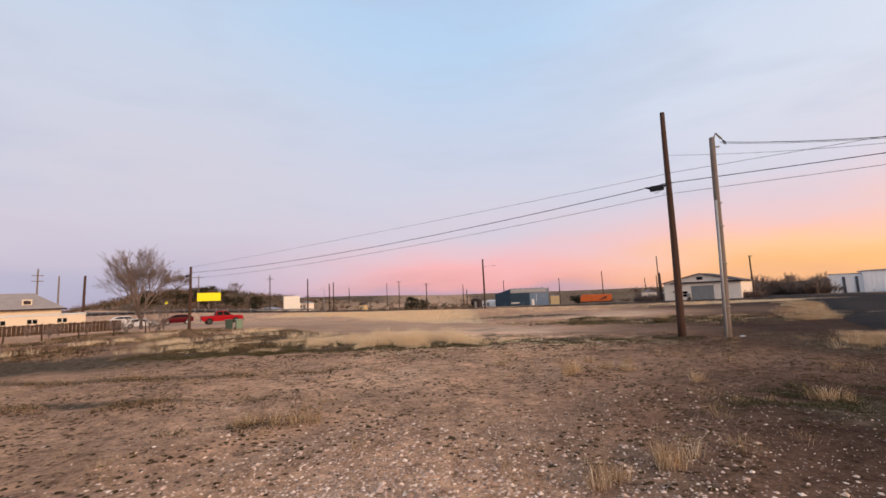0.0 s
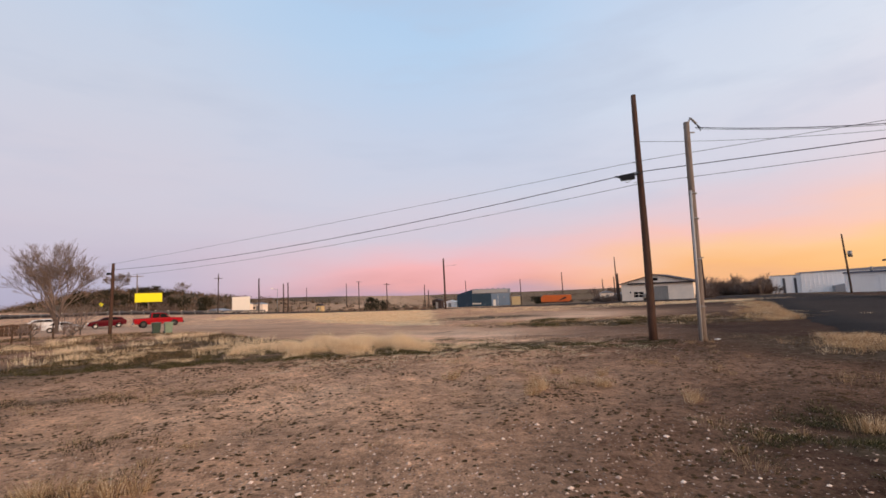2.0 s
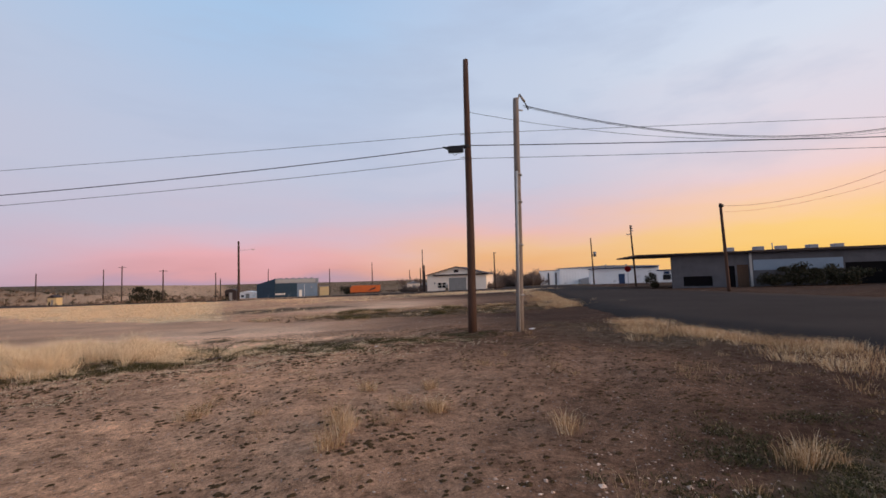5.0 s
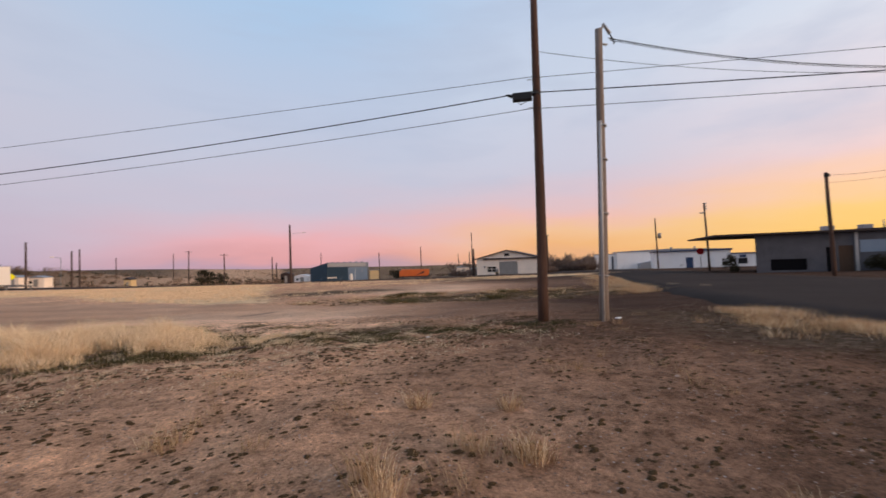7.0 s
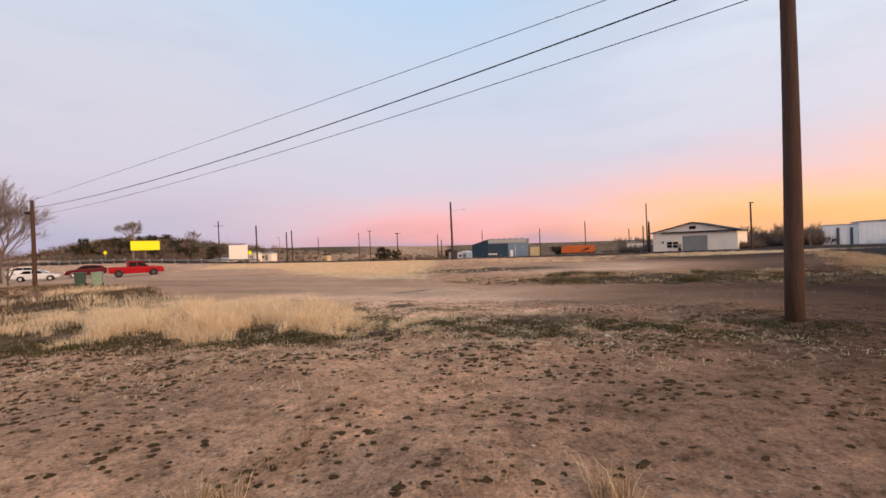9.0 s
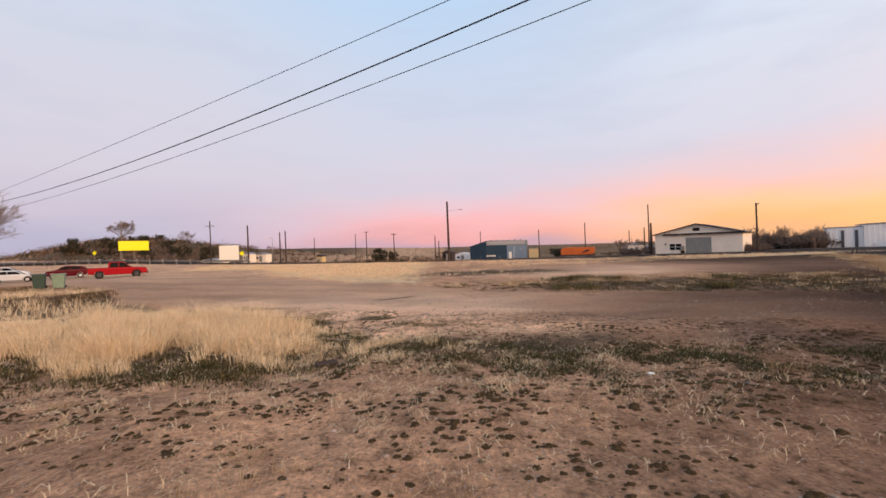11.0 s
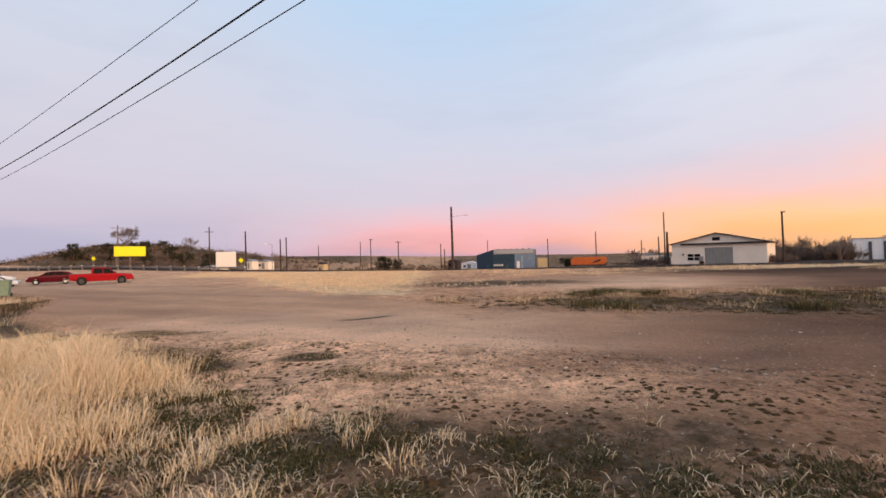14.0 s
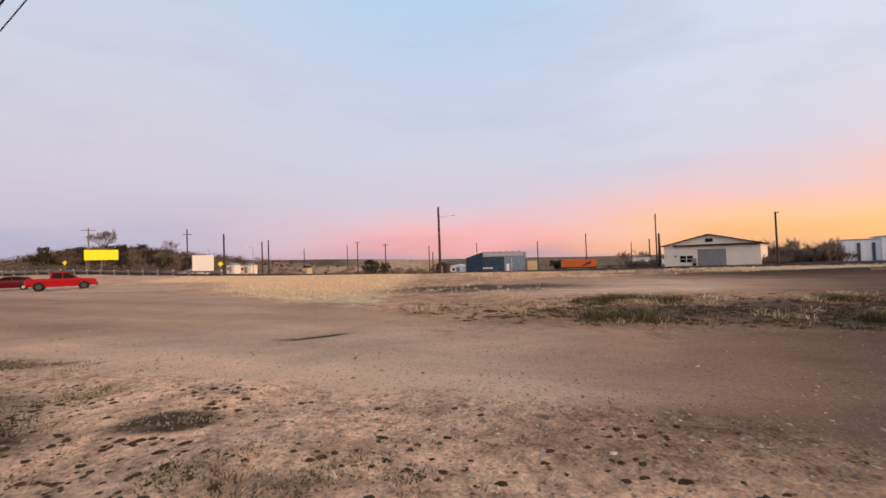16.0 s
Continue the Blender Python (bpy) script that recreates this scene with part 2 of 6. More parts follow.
CRUMB = surface("dark_dirt_crumbs", (0.15, 0.09, 0.058), 1.0, vary=0.65, scale=22, fine=140, bump=1.0, gloss=0.0)
GREEN_WEED = island_colours("green_weed_leaves", [(0.0, (0.045, 0.045, 0.02)), (0.6, (0.1, 0.09, 0.04)), (1.0, (0.28, 0.2, 0.1))])
RED_BLADE = island_colours("russet_dry_grass", [(0.0, (0.3, 0.16, 0.09)), (0.5, (0.5, 0.32, 0.17)), (1.0, (0.66, 0.48, 0.27))], through_light=0.3)
STONES = island_colours("mixed_gravel", [(0.0, (0.16, 0.11, 0.08)), (0.6, (0.32, 0.22, 0.165)), (0.93, (0.43, 0.31, 0.235)), (1.0, (0.66, 0.52, 0.41))], 1.0)
PALE_STONES = island_colours("pale_broken_gravel", [(0.0, (0.16, 0.1, 0.07)), (0.3, (0.46, 0.31, 0.23)), (0.7, (0.74, 0.52, 0.385)), (1.0, (0.92, 0.71, 0.55))], 1.0)
JUNIPER = island_colours("dark_juniper_leaves", [(0.0, (0.018, 0.018, 0.01)), (0.6, (0.045, 0.042, 0.024)), (1.0, (0.085, 0.066, 0.04))], 0.9)
BRUSH = island_colours("dry_brush_leaves", [(0.0, (0.09, 0.055, 0.036)), (0.6, (0.19, 0.12, 0.08)), (1.0, (0.32, 0.22, 0.15))], 0.9)


def ground_material():
    """Pinkish dirt, with worn lanes, straw ground and dark ground (weeds, and shade under tall straw) by zone, and
    pebbles over all.
    """
    mat = bpy.data.materials.new("dry_lot_ground")
    nt, p = nodes_of(mat)
    att = nt.nodes.new("ShaderNodeAttribute")
    att.attribute_name = "zone"
    sep = nt.nodes.new("ShaderNodeSeparateColor")
    nt.links.new(att.outputs["Color"], sep.inputs[0])
    big, mid, fine = noise_tex(nt, 0.35, 6), noise_tex(nt, 2.2, 6, rough=0.7), noise_tex(nt, 30, 5, rough=0.7)
    soil = ramp_of(nt, att.outputs["Alpha"], [(0.0, (0.085, 0.049, 0.034)), (0.4, (0.272, 0.154, 0.098)), (0.8, (0.555, 0.32, 0.195)), (1.0, (0.78, 0.475, 0.3))])
    dirt = mixed(nt, 1.0, soil, ramp_of(nt, mid, [(0.28, (0.5, 0.48, 0.47)), (0.5, (0.95, 0.95, 0.95)), (0.72, (1.35, 1.33, 1.3))]), "MULTIPLY")
    dirt = mixed(nt, 1.0, dirt, ramp_of(nt, big, [(0.35, (0.78, 0.78, 0.78)), (0.65, (1.15, 1.13, 1.1))]), "MULTIPLY")
    dirt = mixed(nt, 0.8, dirt, ramp_of(nt, fine, [(0.3, (0.5, 0.5, 0.5)), (0.5, (1, 1, 1)), (0.7, (1.5, 1.48, 1.45))]), "MULTIPLY")
    dirt = mixed(nt, 1.0, dirt, ramp_of(nt, noise_tex(nt, 7, 6, rough=0.8), [(0.34, (0.42, 0.39, 0.36)), (0.46, (0.95, 0.95, 0.95)), (0.66, (1.35, 1.34, 1.32))]), "MULTIPLY")
    lane = mixed(nt, 1.0, soil, ramp_of(nt, noise_tex(nt, 0.9, 7, rough=0.7, stretch=(0.5, 1.0, 1)), [(0.3, (0.72, 0.74, 0.76)), (0.7, (0.98, 1.0, 1.02))]), "MULTIPLY")
    lane = mixed(nt, 0.6, lane, ramp_of(nt, noise_tex(nt, 24, 6, rough=0.8), [(0.32, (0.55, 0.54, 0.53)), (0.5, (1, 1, 1)), (0.68, (1.4, 1.39, 1.37))]), "MULTIPLY")
    ltc, lmp, lnz = nt.nodes.new("ShaderNodeTexCoord"), nt.nodes.new("ShaderNodeMapping"), nt.nodes.new("ShaderNodeTexNoise")
    lmp.vector_type = "TEXTURE"
    lmp.inputs["Rotation"].default_value, lmp.inputs["Scale"].default_value = (0, 0, radians(-27)), (16, 1.7, 1)
    nt.links.new(ltc.outputs["Object"], lmp.inputs[0])
    nt.links.new(lmp.outputs[0], lnz.inputs["Vector"])
    lnz.inputs["Scale"].default_value, lnz.inputs["Detail"].default_value = 1.0, 4
    lane = mixed(nt, 1.0, lane, ramp_of(nt, lnz.outputs["Fac"], [(0.32, (0.82, 0.82, 0.83)), (0.5, (0.98, 0.98, 0.98)), (0.68, (1.16, 1.15, 1.14))]), "MULTIPLY")
    straw = ramp_of(nt, mid, [(0.3, (0.44, 0.29, 0.165)), (0.55, (0.7, 0.49, 0.285)), (0.75, (0.84, 0.62, 0.38))])
    weeds_and_shade = ramp_of(nt, noise_tex(nt, 5, 6, rough=0.75), [(0.35, (0.055, 0.042, 0.025)), (0.52, (0.12, 0.083, 0.053)), (0.68, (0.25, 0.165, 0.115))])

    def edge(ch, sharp=0.18):
        """A ragged edge for a zone: its amount, broken up by noise."""
        add = nt.nodes.new("ShaderNodeMath")
        add.operation = "ADD"
        nt.links.new(ch, add.inputs[0])
        sub = nt.nodes.new("ShaderNodeMath")
        sub.operation = "MULTIPLY_ADD"
        nt.links.new(mid, sub.inputs[0])
        sub.inputs[1].default_value, sub.inputs[2].default_value = 0.9, -0.45
        nt.links.new(sub.outputs[0], add.inputs[1])
        return ramp_of(nt, add.outputs[0], [(0.5 - sharp, (0, 0, 0)), (0.5 + sharp, (1, 1, 1))])

    # matted dead weeds, flat on the dirt
    wtc, warp = nt.nodes.new("ShaderNodeTexCoord"), nt.nodes.new("ShaderNodeTexNoise")
    warp.inputs["Scale"].default_value, warp.inputs["Detail"].default_value = 9, 3
    nt.links.new(wtc.outputs["Object"], warp.inputs["Vector"])
    shift = nt.nodes.new("ShaderNodeVectorMath")
    shift.operation = "MULTIPLY_ADD"
    nt.links.new(warp.outputs["Color"], shift.inputs[0])
    shift.inputs[1].default_value = (0.34, 0.34, 0)
    nt.links.new(wtc.outputs["Object"], shift.inputs[2])
    flat = nt.nodes.new("ShaderNodeVectorMath")
    flat.operation = "MULTIPLY"
    nt.links.new(shift.outputs[0], flat.inputs[0])
    flat.inputs[1].default_value = (1, 1, 0)
    cell = nt.nodes.new("ShaderNodeTexVoronoi")
    cell.inputs["Scale"].default_value = 8.5
    nt.links.new(flat.outputs[0], cell.inputs["Vector"])
    csep = nt.nodes.new("ShaderNodeSeparateColor")
    nt.links.new(cell.outputs["Color"], csep.inputs[0])
    rad = nt.nodes.new("ShaderNodeMath")
    rad.operation = "MULTIPLY_ADD"
    nt.links.new(csep.outputs[0], rad.inputs[0])
    rad.inputs[1].default_value, rad.inputs[2].default_value = 0.62, -0.14
    gap = nt.nodes.new("ShaderNodeMath")
    gap.operation = "SUBTRACT"
    nt.links.new(rad.outputs[0], gap.inputs[0])
    nt.links.new(cell.outputs["Distance"], gap.inputs[1])
    clump = ramp_of(nt, gap.outputs[0], [(0.0, (0, 0, 0)), (0.2, (0.5, 0.5, 0.5))])
    dirt = mixed(nt, clump, dirt, ramp_of(nt, fine, [(0.3, (0.035, 0.024, 0.014)), (0.65, (0.11, 0.075, 0.044))]))
    c = mixed(nt, edge(sep.outputs[0]), dirt, lane)
    c = mixed(nt, edge(sep.outputs[1]), c, straw)
    c = mixed(nt, edge(sep.outputs[2]), c, weeds_and_shade)
    # scattered dark crumbs and pale pebbles too small to be built
    vor = nt.nodes.new("ShaderNodeTexVoronoi")
    tc = nt.nodes.new("ShaderNodeTexCoord")
    nt.links.new(tc.outputs["Object"], vor.inputs["Vector"])
    vor.inputs["Scale"].default_value = 16
    peb = ramp_of(nt, vor.outputs["Distance"], [(0.12, (1, 1, 1)), (0.2, (0, 0, 0))])
    tone = nt.nodes.new("ShaderNodeSeparateColor")
    nt.links.new(vor.outputs["Color"], tone.inputs[0])
    c = mixed(nt, peb, c, ramp_of(nt, tone.outputs[0], [(0.0, (0.08, 0.055, 0.045)), (0.6, (0.2, 0.15, 0.13)), (1.0, (0.5, 0.43, 0.39))]))
    nt.links.new(c, p.inputs["Base Color"])
    p.inputs["Roughness"].default_value, p.inputs["Specular IOR Level"].default_value = 1.0, 0.02
    hgt = nt.nodes.new("ShaderNodeMath")
    hgt.operation = "ADD"
    nt.links.new(fine, hgt.inputs[0])
    nt.links.new(mid, hgt.inputs[1])
    bumped(nt, p, hgt.outputs[0], 0.9, 0.05)
    return mat


def asphalt_material():
    mat = bpy.data.materials.new("worn_asphalt")
    nt, p = nodes_of(mat)
    a, b = noise_tex(nt, 0.25, 6), noise_tex(nt, 40, 4)
    c = ramp_of(nt, a, [(0.3, (0.034, 0.025, 0.021)), (0.7, (0.056, 0.042, 0.036))])
    c = mixed(nt, 0.4, c, ramp_of(nt, b, [(0.3, (0.02, 0.015, 0.013)), (0.7, (0.085, 0.066, 0.058))]))
    nt.links.new(c, p.inputs["Base Color"])
    p.inputs["Roughness"].default_value = 1.0
    p.inputs["Specular IOR Level"].default_value = 0.03
    bumped(nt, p, b, 0.4, 0.01)
    return mat


GROUND, ASPHALT = ground_material(), asphalt_material()


# ---- the lie of the land ----
FALL_Y = (-80, 0, 8, 14, 20, 30, 45, 70, 80, 92, 110, 150, 200, 400, 3000)
FALL_Z = (-0.3, -0.34, -0.43, -0.57, -0.63, -0.68, -0.74, -0.95, -1.45, -1.9, -2.1, -3.3, -3.6, -4.2, -6.0)


def bell(x, y, cx, cy, sx, sy):
    return np.exp(-((x - cx) / sx) ** 2 - ((y - cy) / sy) ** 2)


def land(x, y):
    """Height of the ground, without the fine lumps."""
    x, y = np.asarray(x, float), np.asarray(y, float)
    z = np.interp(y, FALL_Y, FALL_Z)
    z = z + 0.09 * bell(x, y, 12, 17, 5, 6) + 0.1 * bell(x, y, 11, 29.5, 8, 3) + 0.12 * bell(x, y, -6, 21.5, 7, 3)
    # the highway's bank, which rises to the left
    off = y - (82 - 0.351 * (x + 8))
    z = z + np.interp(-x, (-15, 0, 35, 57, 120, 400), (0, 0.2, 1.35, 2.3, 2.6, 1)) * np.exp(-(off / 13) ** 2)
    # the parking ground lies in a shallow dip
    z = z - 0.65 * bell(x, y, -46, 66, 22, 12)
    # brushy hill on the left, and low rises far off
    z = z + 11.2 * bell(x, y, -112, 178, 42, 32) + 5.5 * bell(x, y, -95, 138, 16, 14) + 4.5 * bell(x, y, -60, 205, 40, 30)
    z = z + 8.5 * bell(x, y, -150, 420, 190, 60) + 5.5 * bell(x, y, 60, 520, 260, 80) + 9 * bell(x, y, -420, 900, 400, 120)
    return z


def zone_of(x, y):
    """Amounts of worn lane, straw ground, and dark ground of weeds and of shade under tall straw."""
    near = np.interp(x, (-60, -45, -25, -14, -8, -2.5, 4.2, 9.2, 14, 20), (50, 49, 44, 37, 29, 25.6, 23.4, 21.1, 18.8, 17.5))
    far = np.interp(x, (-60, -27, -12, -2.7, 2, 5.2, 11.2, 17, 24), (84, 60, 46, 37.5, 32, 28, 25.2, 22.8, 21))
    lane = np.clip((y - near) / 1.2 + 0.5, 0, 1) * np.clip((far - y) / 1.2 + 0.5, 0, 1)
    lane2 = np.clip((y - np.interp(x, (0, 6, 12, 22, 30), (40, 35.5, 34, 31.5, 30))) / 1.5 + 0.3, 0, 1) * np.clip((np.interp(x, (0, 10, 20, 40), (44, 46, 46, 50)) - y) / 1.5, 0, 1) * np.clip((x - 1) / 5, 0, 1) * 0.9
    lane = np.maximum(lane, lane2)
    patch = np.clip((y - far - np.interp(x, (-30, 0, 8), (0, 0, 4))) / 2 + 0.2, 0, 1) * np.clip((82 - 0.351 * (x + 8) - 6 - y) / 2, 0, 1) * np.clip((np.interp(y, (40, 45, 60, 80), (5, 5, 6, 4)) - x) / 4, 0.15, 1) * np.clip((12 - x) / 6, 0, 1) * np.clip((x - np.interp(y, (40, 43, 63, 76), (-5, -8, -17, -34))) / 3, 0, 1)
    strip = np.clip((y - np.interp(x, (0, 10, 20, 40), (48, 47, 47, 50))) / 2, 0, 1) * np.clip((82 - 0.351 * (x + 8) - 5 - y) / 2, 0, 1) * np.clip((x - 5) / 8, 0, 1) * np.interp(x, (5, 28, 42), (0.34, 0.4, 0.8))
    tall = np.clip((y - 17.9) / 0.7, 0, 1) * np.clip((near - 0.4 - y) / 0.8, 0, 1) * np.clip((2.2 - x) / 2, 0, 1) * np.clip((x + 16) / 3, 0, 1)
    beyond = np.clip((y - (82 - 0.351 * (x + 8)) - 5) / 6, 0, 1)
    straw = np.maximum(patch, strip) + 0.38 * beyond
    island = bell(x, y, 12, 28.2, 8.5, 2.8) * 0.66 + 0.55 * bell(x, y, 18, 25.8, 6, 2.0)
    dark = bell(x, y, 4.6, 19.4, 4.2, 1.2) * 0.72 + bell(x, y, -12, 27, 7, 7) * 0.8 * np.clip((near - y) / 1.5 + 0.5, 0, 1) + bell(x, y, -20, 17, 9, 3) + bell(x, y, 6.6, 6.6, 1.4, 1.2) + bell(x, y, 13, 13, 3, 4) * 0.6
    dark = np.minimum(dark, 0.85) + 0.8 * bell(x, y, 8, 40, 7, 3.5) + 0.3 * bell(x, y, 14, 17.5, 4, 2.5)
    # 0.5 * tall: shade under the straw, put into the ground colour
    dark = dark + 0.5 * tall + 0.75 * bell(x, y, -7.6, 9.7, 3.4, 0.45) + 0.7 * bell(x, y, -3.0, 7.5, 1.3, 0.3) + 0.6 * bell(x, y, -10, 13.2, 6, 0.45) + 0.6 * bell(x, y, -1.6, 25.3, 1.5, 0.35) + 0.6 * bell(x, y, 1.0, 22.2, 0.7, 0.4) + 0.5 * bell(x, y, 3.7, 21.4, 0.9, 0.25) + 0.8 * bell(x, y, 2.35, 22.6, 0.42, 0.13) + beyond * np.interp(x, (-80, -50, -20, 40), (0.75, 0.55, 0.4, 0.3)) + 0.7 * bell(x, y, 2.4, 22.6, 0.5, 0.25) + 1.3 * bell(x, y, 2.5, 27.0, 0.85, 0.14)
    return np.stack([np.clip(lane, 0, 1), np.clip(straw, 0, 1), np.clip(np.maximum(island, dark), 0, 1)], -1)


def ground_tone(x, y):
    """Tone of the bare ground, 0 darkest to 1 palest: darker towards the street, shifted by local bells."""
    d = x - (1.6 + 0.42 * np.minimum(y, 40))
    t = np.clip(0.4 - 0.087 * d + 0.3 * np.clip((y - 24) / 12, 0, 1), 0, 0.74)
    return np.clip(t + 0.56 * bell(x, y, 2.2, 23.2, 3.6, 2.6) - 0.2 * bell(x, y, 8.0, 21.6, 1.9, 1.7) + 0.12 * bell(x, y, 7.5, 20.8, 4, 2.4) + 0.12 * bell(x, y, 3.4, 22.0, 2.2, 1.8) - 0.18 * bell(x, y, 10.6, 24.2, 3.4, 1.7) + 0.14 * bell(x, y, 14, 37, 9, 4) + 0.26 * bell(x, y, 25, 38, 12, 7) - 0.1 * bell(x, y, 9, 17.5, 3, 2.5) + 0.1 * bell(x, y, 5, 26, 4, 3) + 0.3 * bell(x, y, -1, 26, 4, 2.6) - 0.25 * bell(x, y, 6.4, 22.0, 2.6, 0.5) - 0.3 * bell(x, y, 5.5, 6.2, 3.4, 3.2) + 0.15 * bell(x, y, 9, 11.5, 3.6, 2.6) - 0.07 * bell(x, y, 8, 14.5, 4, 2.6) + 0.14 * np.clip((y - 26) / 6, 0, 1) * np.clip((4 - x) / 6, 0, 1) - 0.35 * bell(x, y, -24, 29, 14, 12) + 0.15 * bell(x, y, -0.5, 3.5, 3, 2.5) + 0.15 * bell(x, y, -2, 12, 3, 3), 0, 1)


def axis_steps(a, b, step, lo, hi):
    """Even steps from a to b, then growing ones out to lo and hi."""
    mid = list(np.arange(a, b + step / 2, step))
    s, v = step, b
    while v < hi:
        s *= 1.09
        v += s
        mid.append(v)
    s, v, low = step, a, []
    while v > lo:
        s *= 1.09
        v -= s
        low.append(v)
    return np.array(low[::-1] + mid)


def lumps(x, y):
    """Small heaps and ruts of the bare lot."""
    z = 0.028 * np.sin(1.9 * x + 0.7 * y + 1.3 * np.sin(0.8 * y)) + 0.018 * np.sin(-1.1 * x + 2.3 * y + 1.7 * np.sin(1.1 * x))
    return z * np.clip((60 - np.hypot(x - 3, y - 15)) / 40, 0, 1)


def mesh_from(name, verts, faces, mat, parent=None, smooth=False):
    me = bpy.data.meshes.new(name)
    me.from_pydata([tuple(v) for v in verts], [], faces)
    me.materials.append(mat)
    if smooth:
        me.shade_smooth()
    ob = new(name, me)
    ob.parent = parent
    return ob


def make_ground():
    xs, ys = axis_steps(-14, 22, 0.22, -3200, 3200), axis_steps(-3, 36, 0.22, -400, 3400)
    gx, gy = np.meshgrid(xs, ys)
    gz = land(gx, gy) + lumps(gx, gy)
    nx, ny = len(xs), len(ys)
    me = bpy.data.meshes.new("ground")
    me.vertices.add(nx * ny)
    me.vertices.foreach_set("co", np.stack([gx, gy, gz], -1).ravel())
    i = (np.arange(ny - 1)[:, None] * nx + np.arange(nx - 1)[None, :]).ravel()
    quads = np.stack([i, i + 1, i + nx + 1, i + nx], -1)
    me.loops.add(quads.size)
    me.polygons.add(len(quads))
    me.loops.foreach_set("vertex_index", quads.ravel())
    me.polygons.foreach_set("loop_start", np.arange(0, quads.size, 4))
    me.update(calc_edges=True)
    me.validate()
    z = zone_of(gx, gy)
    col = me.attributes.new("zone", "FLOAT_COLOR", "POINT")
    col.data.foreach_set("color", np.concatenate([z, ground_tone(gx, gy)[..., None]], -1).ravel())
    me.shade_smooth()
    me.materials.append(GROUND)
    return tagged(new("ground", me), "dry pinkish dirt lot with straw and weeds", "ground", kind="structure")


make_ground()


def ground_at(x, y):
    return float(land(x, y) + lumps(np.asarray(x, float), np.asarray(y, float)))


def road_strip(name, line, width, label, lift=0.05, steps=60):
    """An asphalt strip along a line of points, crowned, with sides that go into the ground."""
    pts = np.array(line, float)
    s = np.r_[0, np.cumsum(np.hypot(*np.diff(pts, axis=0).T))]
    u = np.linspace(0, s[-1], steps)
    px, py = np.interp(u, s, pts[:, 0]), np.interp(u, s, pts[:, 1])
    tx, ty = np.gradient(px), np.gradient(py)
    n = np.hypot(tx, ty)
    nx, ny = ty / n, -tx / n
    across = np.array([-0.53, -0.5, -0.25, 0, 0.25, 0.5, 0.53])
    rise = np.array([-0.6, 0, 0.03, 0.05, 0.03, 0, -0.6])
    verts, faces = [], []
    for k in range(steps):
        base = float(np.max(land(px[k] + nx[k] * width * across[1:6], py[k] + ny[k] * width * across[1:6])))
        for a, r in zip(across, rise):
            x, y = px[k] + nx[k] * width * a, py[k] + ny[k] * width * a
            verts.append((x, y, 0.5 * base + 0.5 * float(land(x, y)) + lift + r))
    m = len(across)
    for k in range(steps - 1):
        for j in range(m - 1):
            faces.append((k * m + j, k * m + j + 1, (k + 1) * m + j + 1, (k + 1) * m + j))
    return tagged(mesh_from(name, verts, faces, ASPHALT, smooth=True), label, "road", kind="structure")


def street():
    """The wide street, from its near edge to its far one, with a slight crown."""
    ys = np.array([-60, -40, -10, 2, 9.5, 13, 16.8, 23.2, 31.9, 43, 64, 98, 130])
    near_x = np.array([-5, 1.5, 8.5, 11.6, 13.9, 15.2, 17.2, 21.8, 28.8, 38.3, 53, 75, 95.5])
    fy = np.array([-60, -40, -10, 2, 13, 20, 26, 32.5, 40, 50, 64, 98, 130])
    far_x = np.array([10, 18, 26, 31, 35.5, 39.5, 43, 46.4, 51.5, 57.5, 66.5, 88, 108.5])
    verts, faces, m = [], [], 9
    u = np.linspace(0, len(ys) - 1, 120)
    k = np.arange(len(ys))
    for a in u:
        p, q = (np.interp(a, k, near_x), np.interp(a, k, ys)), (np.interp(a, k, far_x), np.interp(a, k, fy))
        wob = 0.16 * math.sin(a * 9.1) + 0.1 * math.sin(a * 23.7)
        for j in range(m):
            s = (j - 1) / (m - 3) if 0 < j < m - 1 else (-0.02 if j == 0 else 1.02)
            x, y = p[0] + wob * (1 - s) + (q[0] - p[0]) * s, p[1] + (q[1] - p[1]) * s
            verts.append((x, y, float(land(x, y)) + (0.045 + 0.12 * s * (1 - s) if 0 < j < m - 1 else -0.5)))
    for r in range(len(u) - 1):
        for j in range(m - 1):
            faces.append((r * m + j, r * m + j + 1, (r + 1) * m + j + 1, (r + 1) * m + j))
    tagged(mesh_from("road", verts, faces, ASPHALT, smooth=True), "wide dark asphalt street without kerbs", "road", kind="structure")


street()
road_strip("road_highway", [(-330, 190), (-190, 144), (-60, 100.2), (-8, 82), (24, 71.5), (50, 62), (57, 59.5)], 8.0, "dark asphalt road across the far side")


# ---- building blocks ----
def part(name, bm, mat, parent=None, label=""):
    """Links a bmesh as one mesh object under a thing or under a part."""
    me = bpy.data.meshes.new(name)
    bm.to_mesh(me)
    bm.free()
    me.materials.append(mat)
    ob = new(name, me)
    ob.parent = parent
    if label:
        ob["label"] = label
    return ob


def thing(name, m, label, category, group="", kind=""):
    ob = new(name)
    ob.empty_display_size = 0.2
    ob.matrix_basis = m
    return tagged(ob, label, category, group, kind)


def box(x0, x1, y0, y1, z0, z1, bevel=0.0, bm=None):
    own = bmesh.new()
    r = bmesh.ops.create_cube(own, size=1)
    for v in r["verts"]:
        v.co = (x0 + (v.co.x + 0.5) * (x1 - x0), y0 + (v.co.y + 0.5) * (y1 - y0), z0 + (v.co.z + 0.5) * (z1 - z0))
    if bevel:
        bmesh.ops.bevel(own, geom=own.edges[:], offset=bevel, segments=2, affect="EDGES", profile=0.6)
    return join(bm, own)


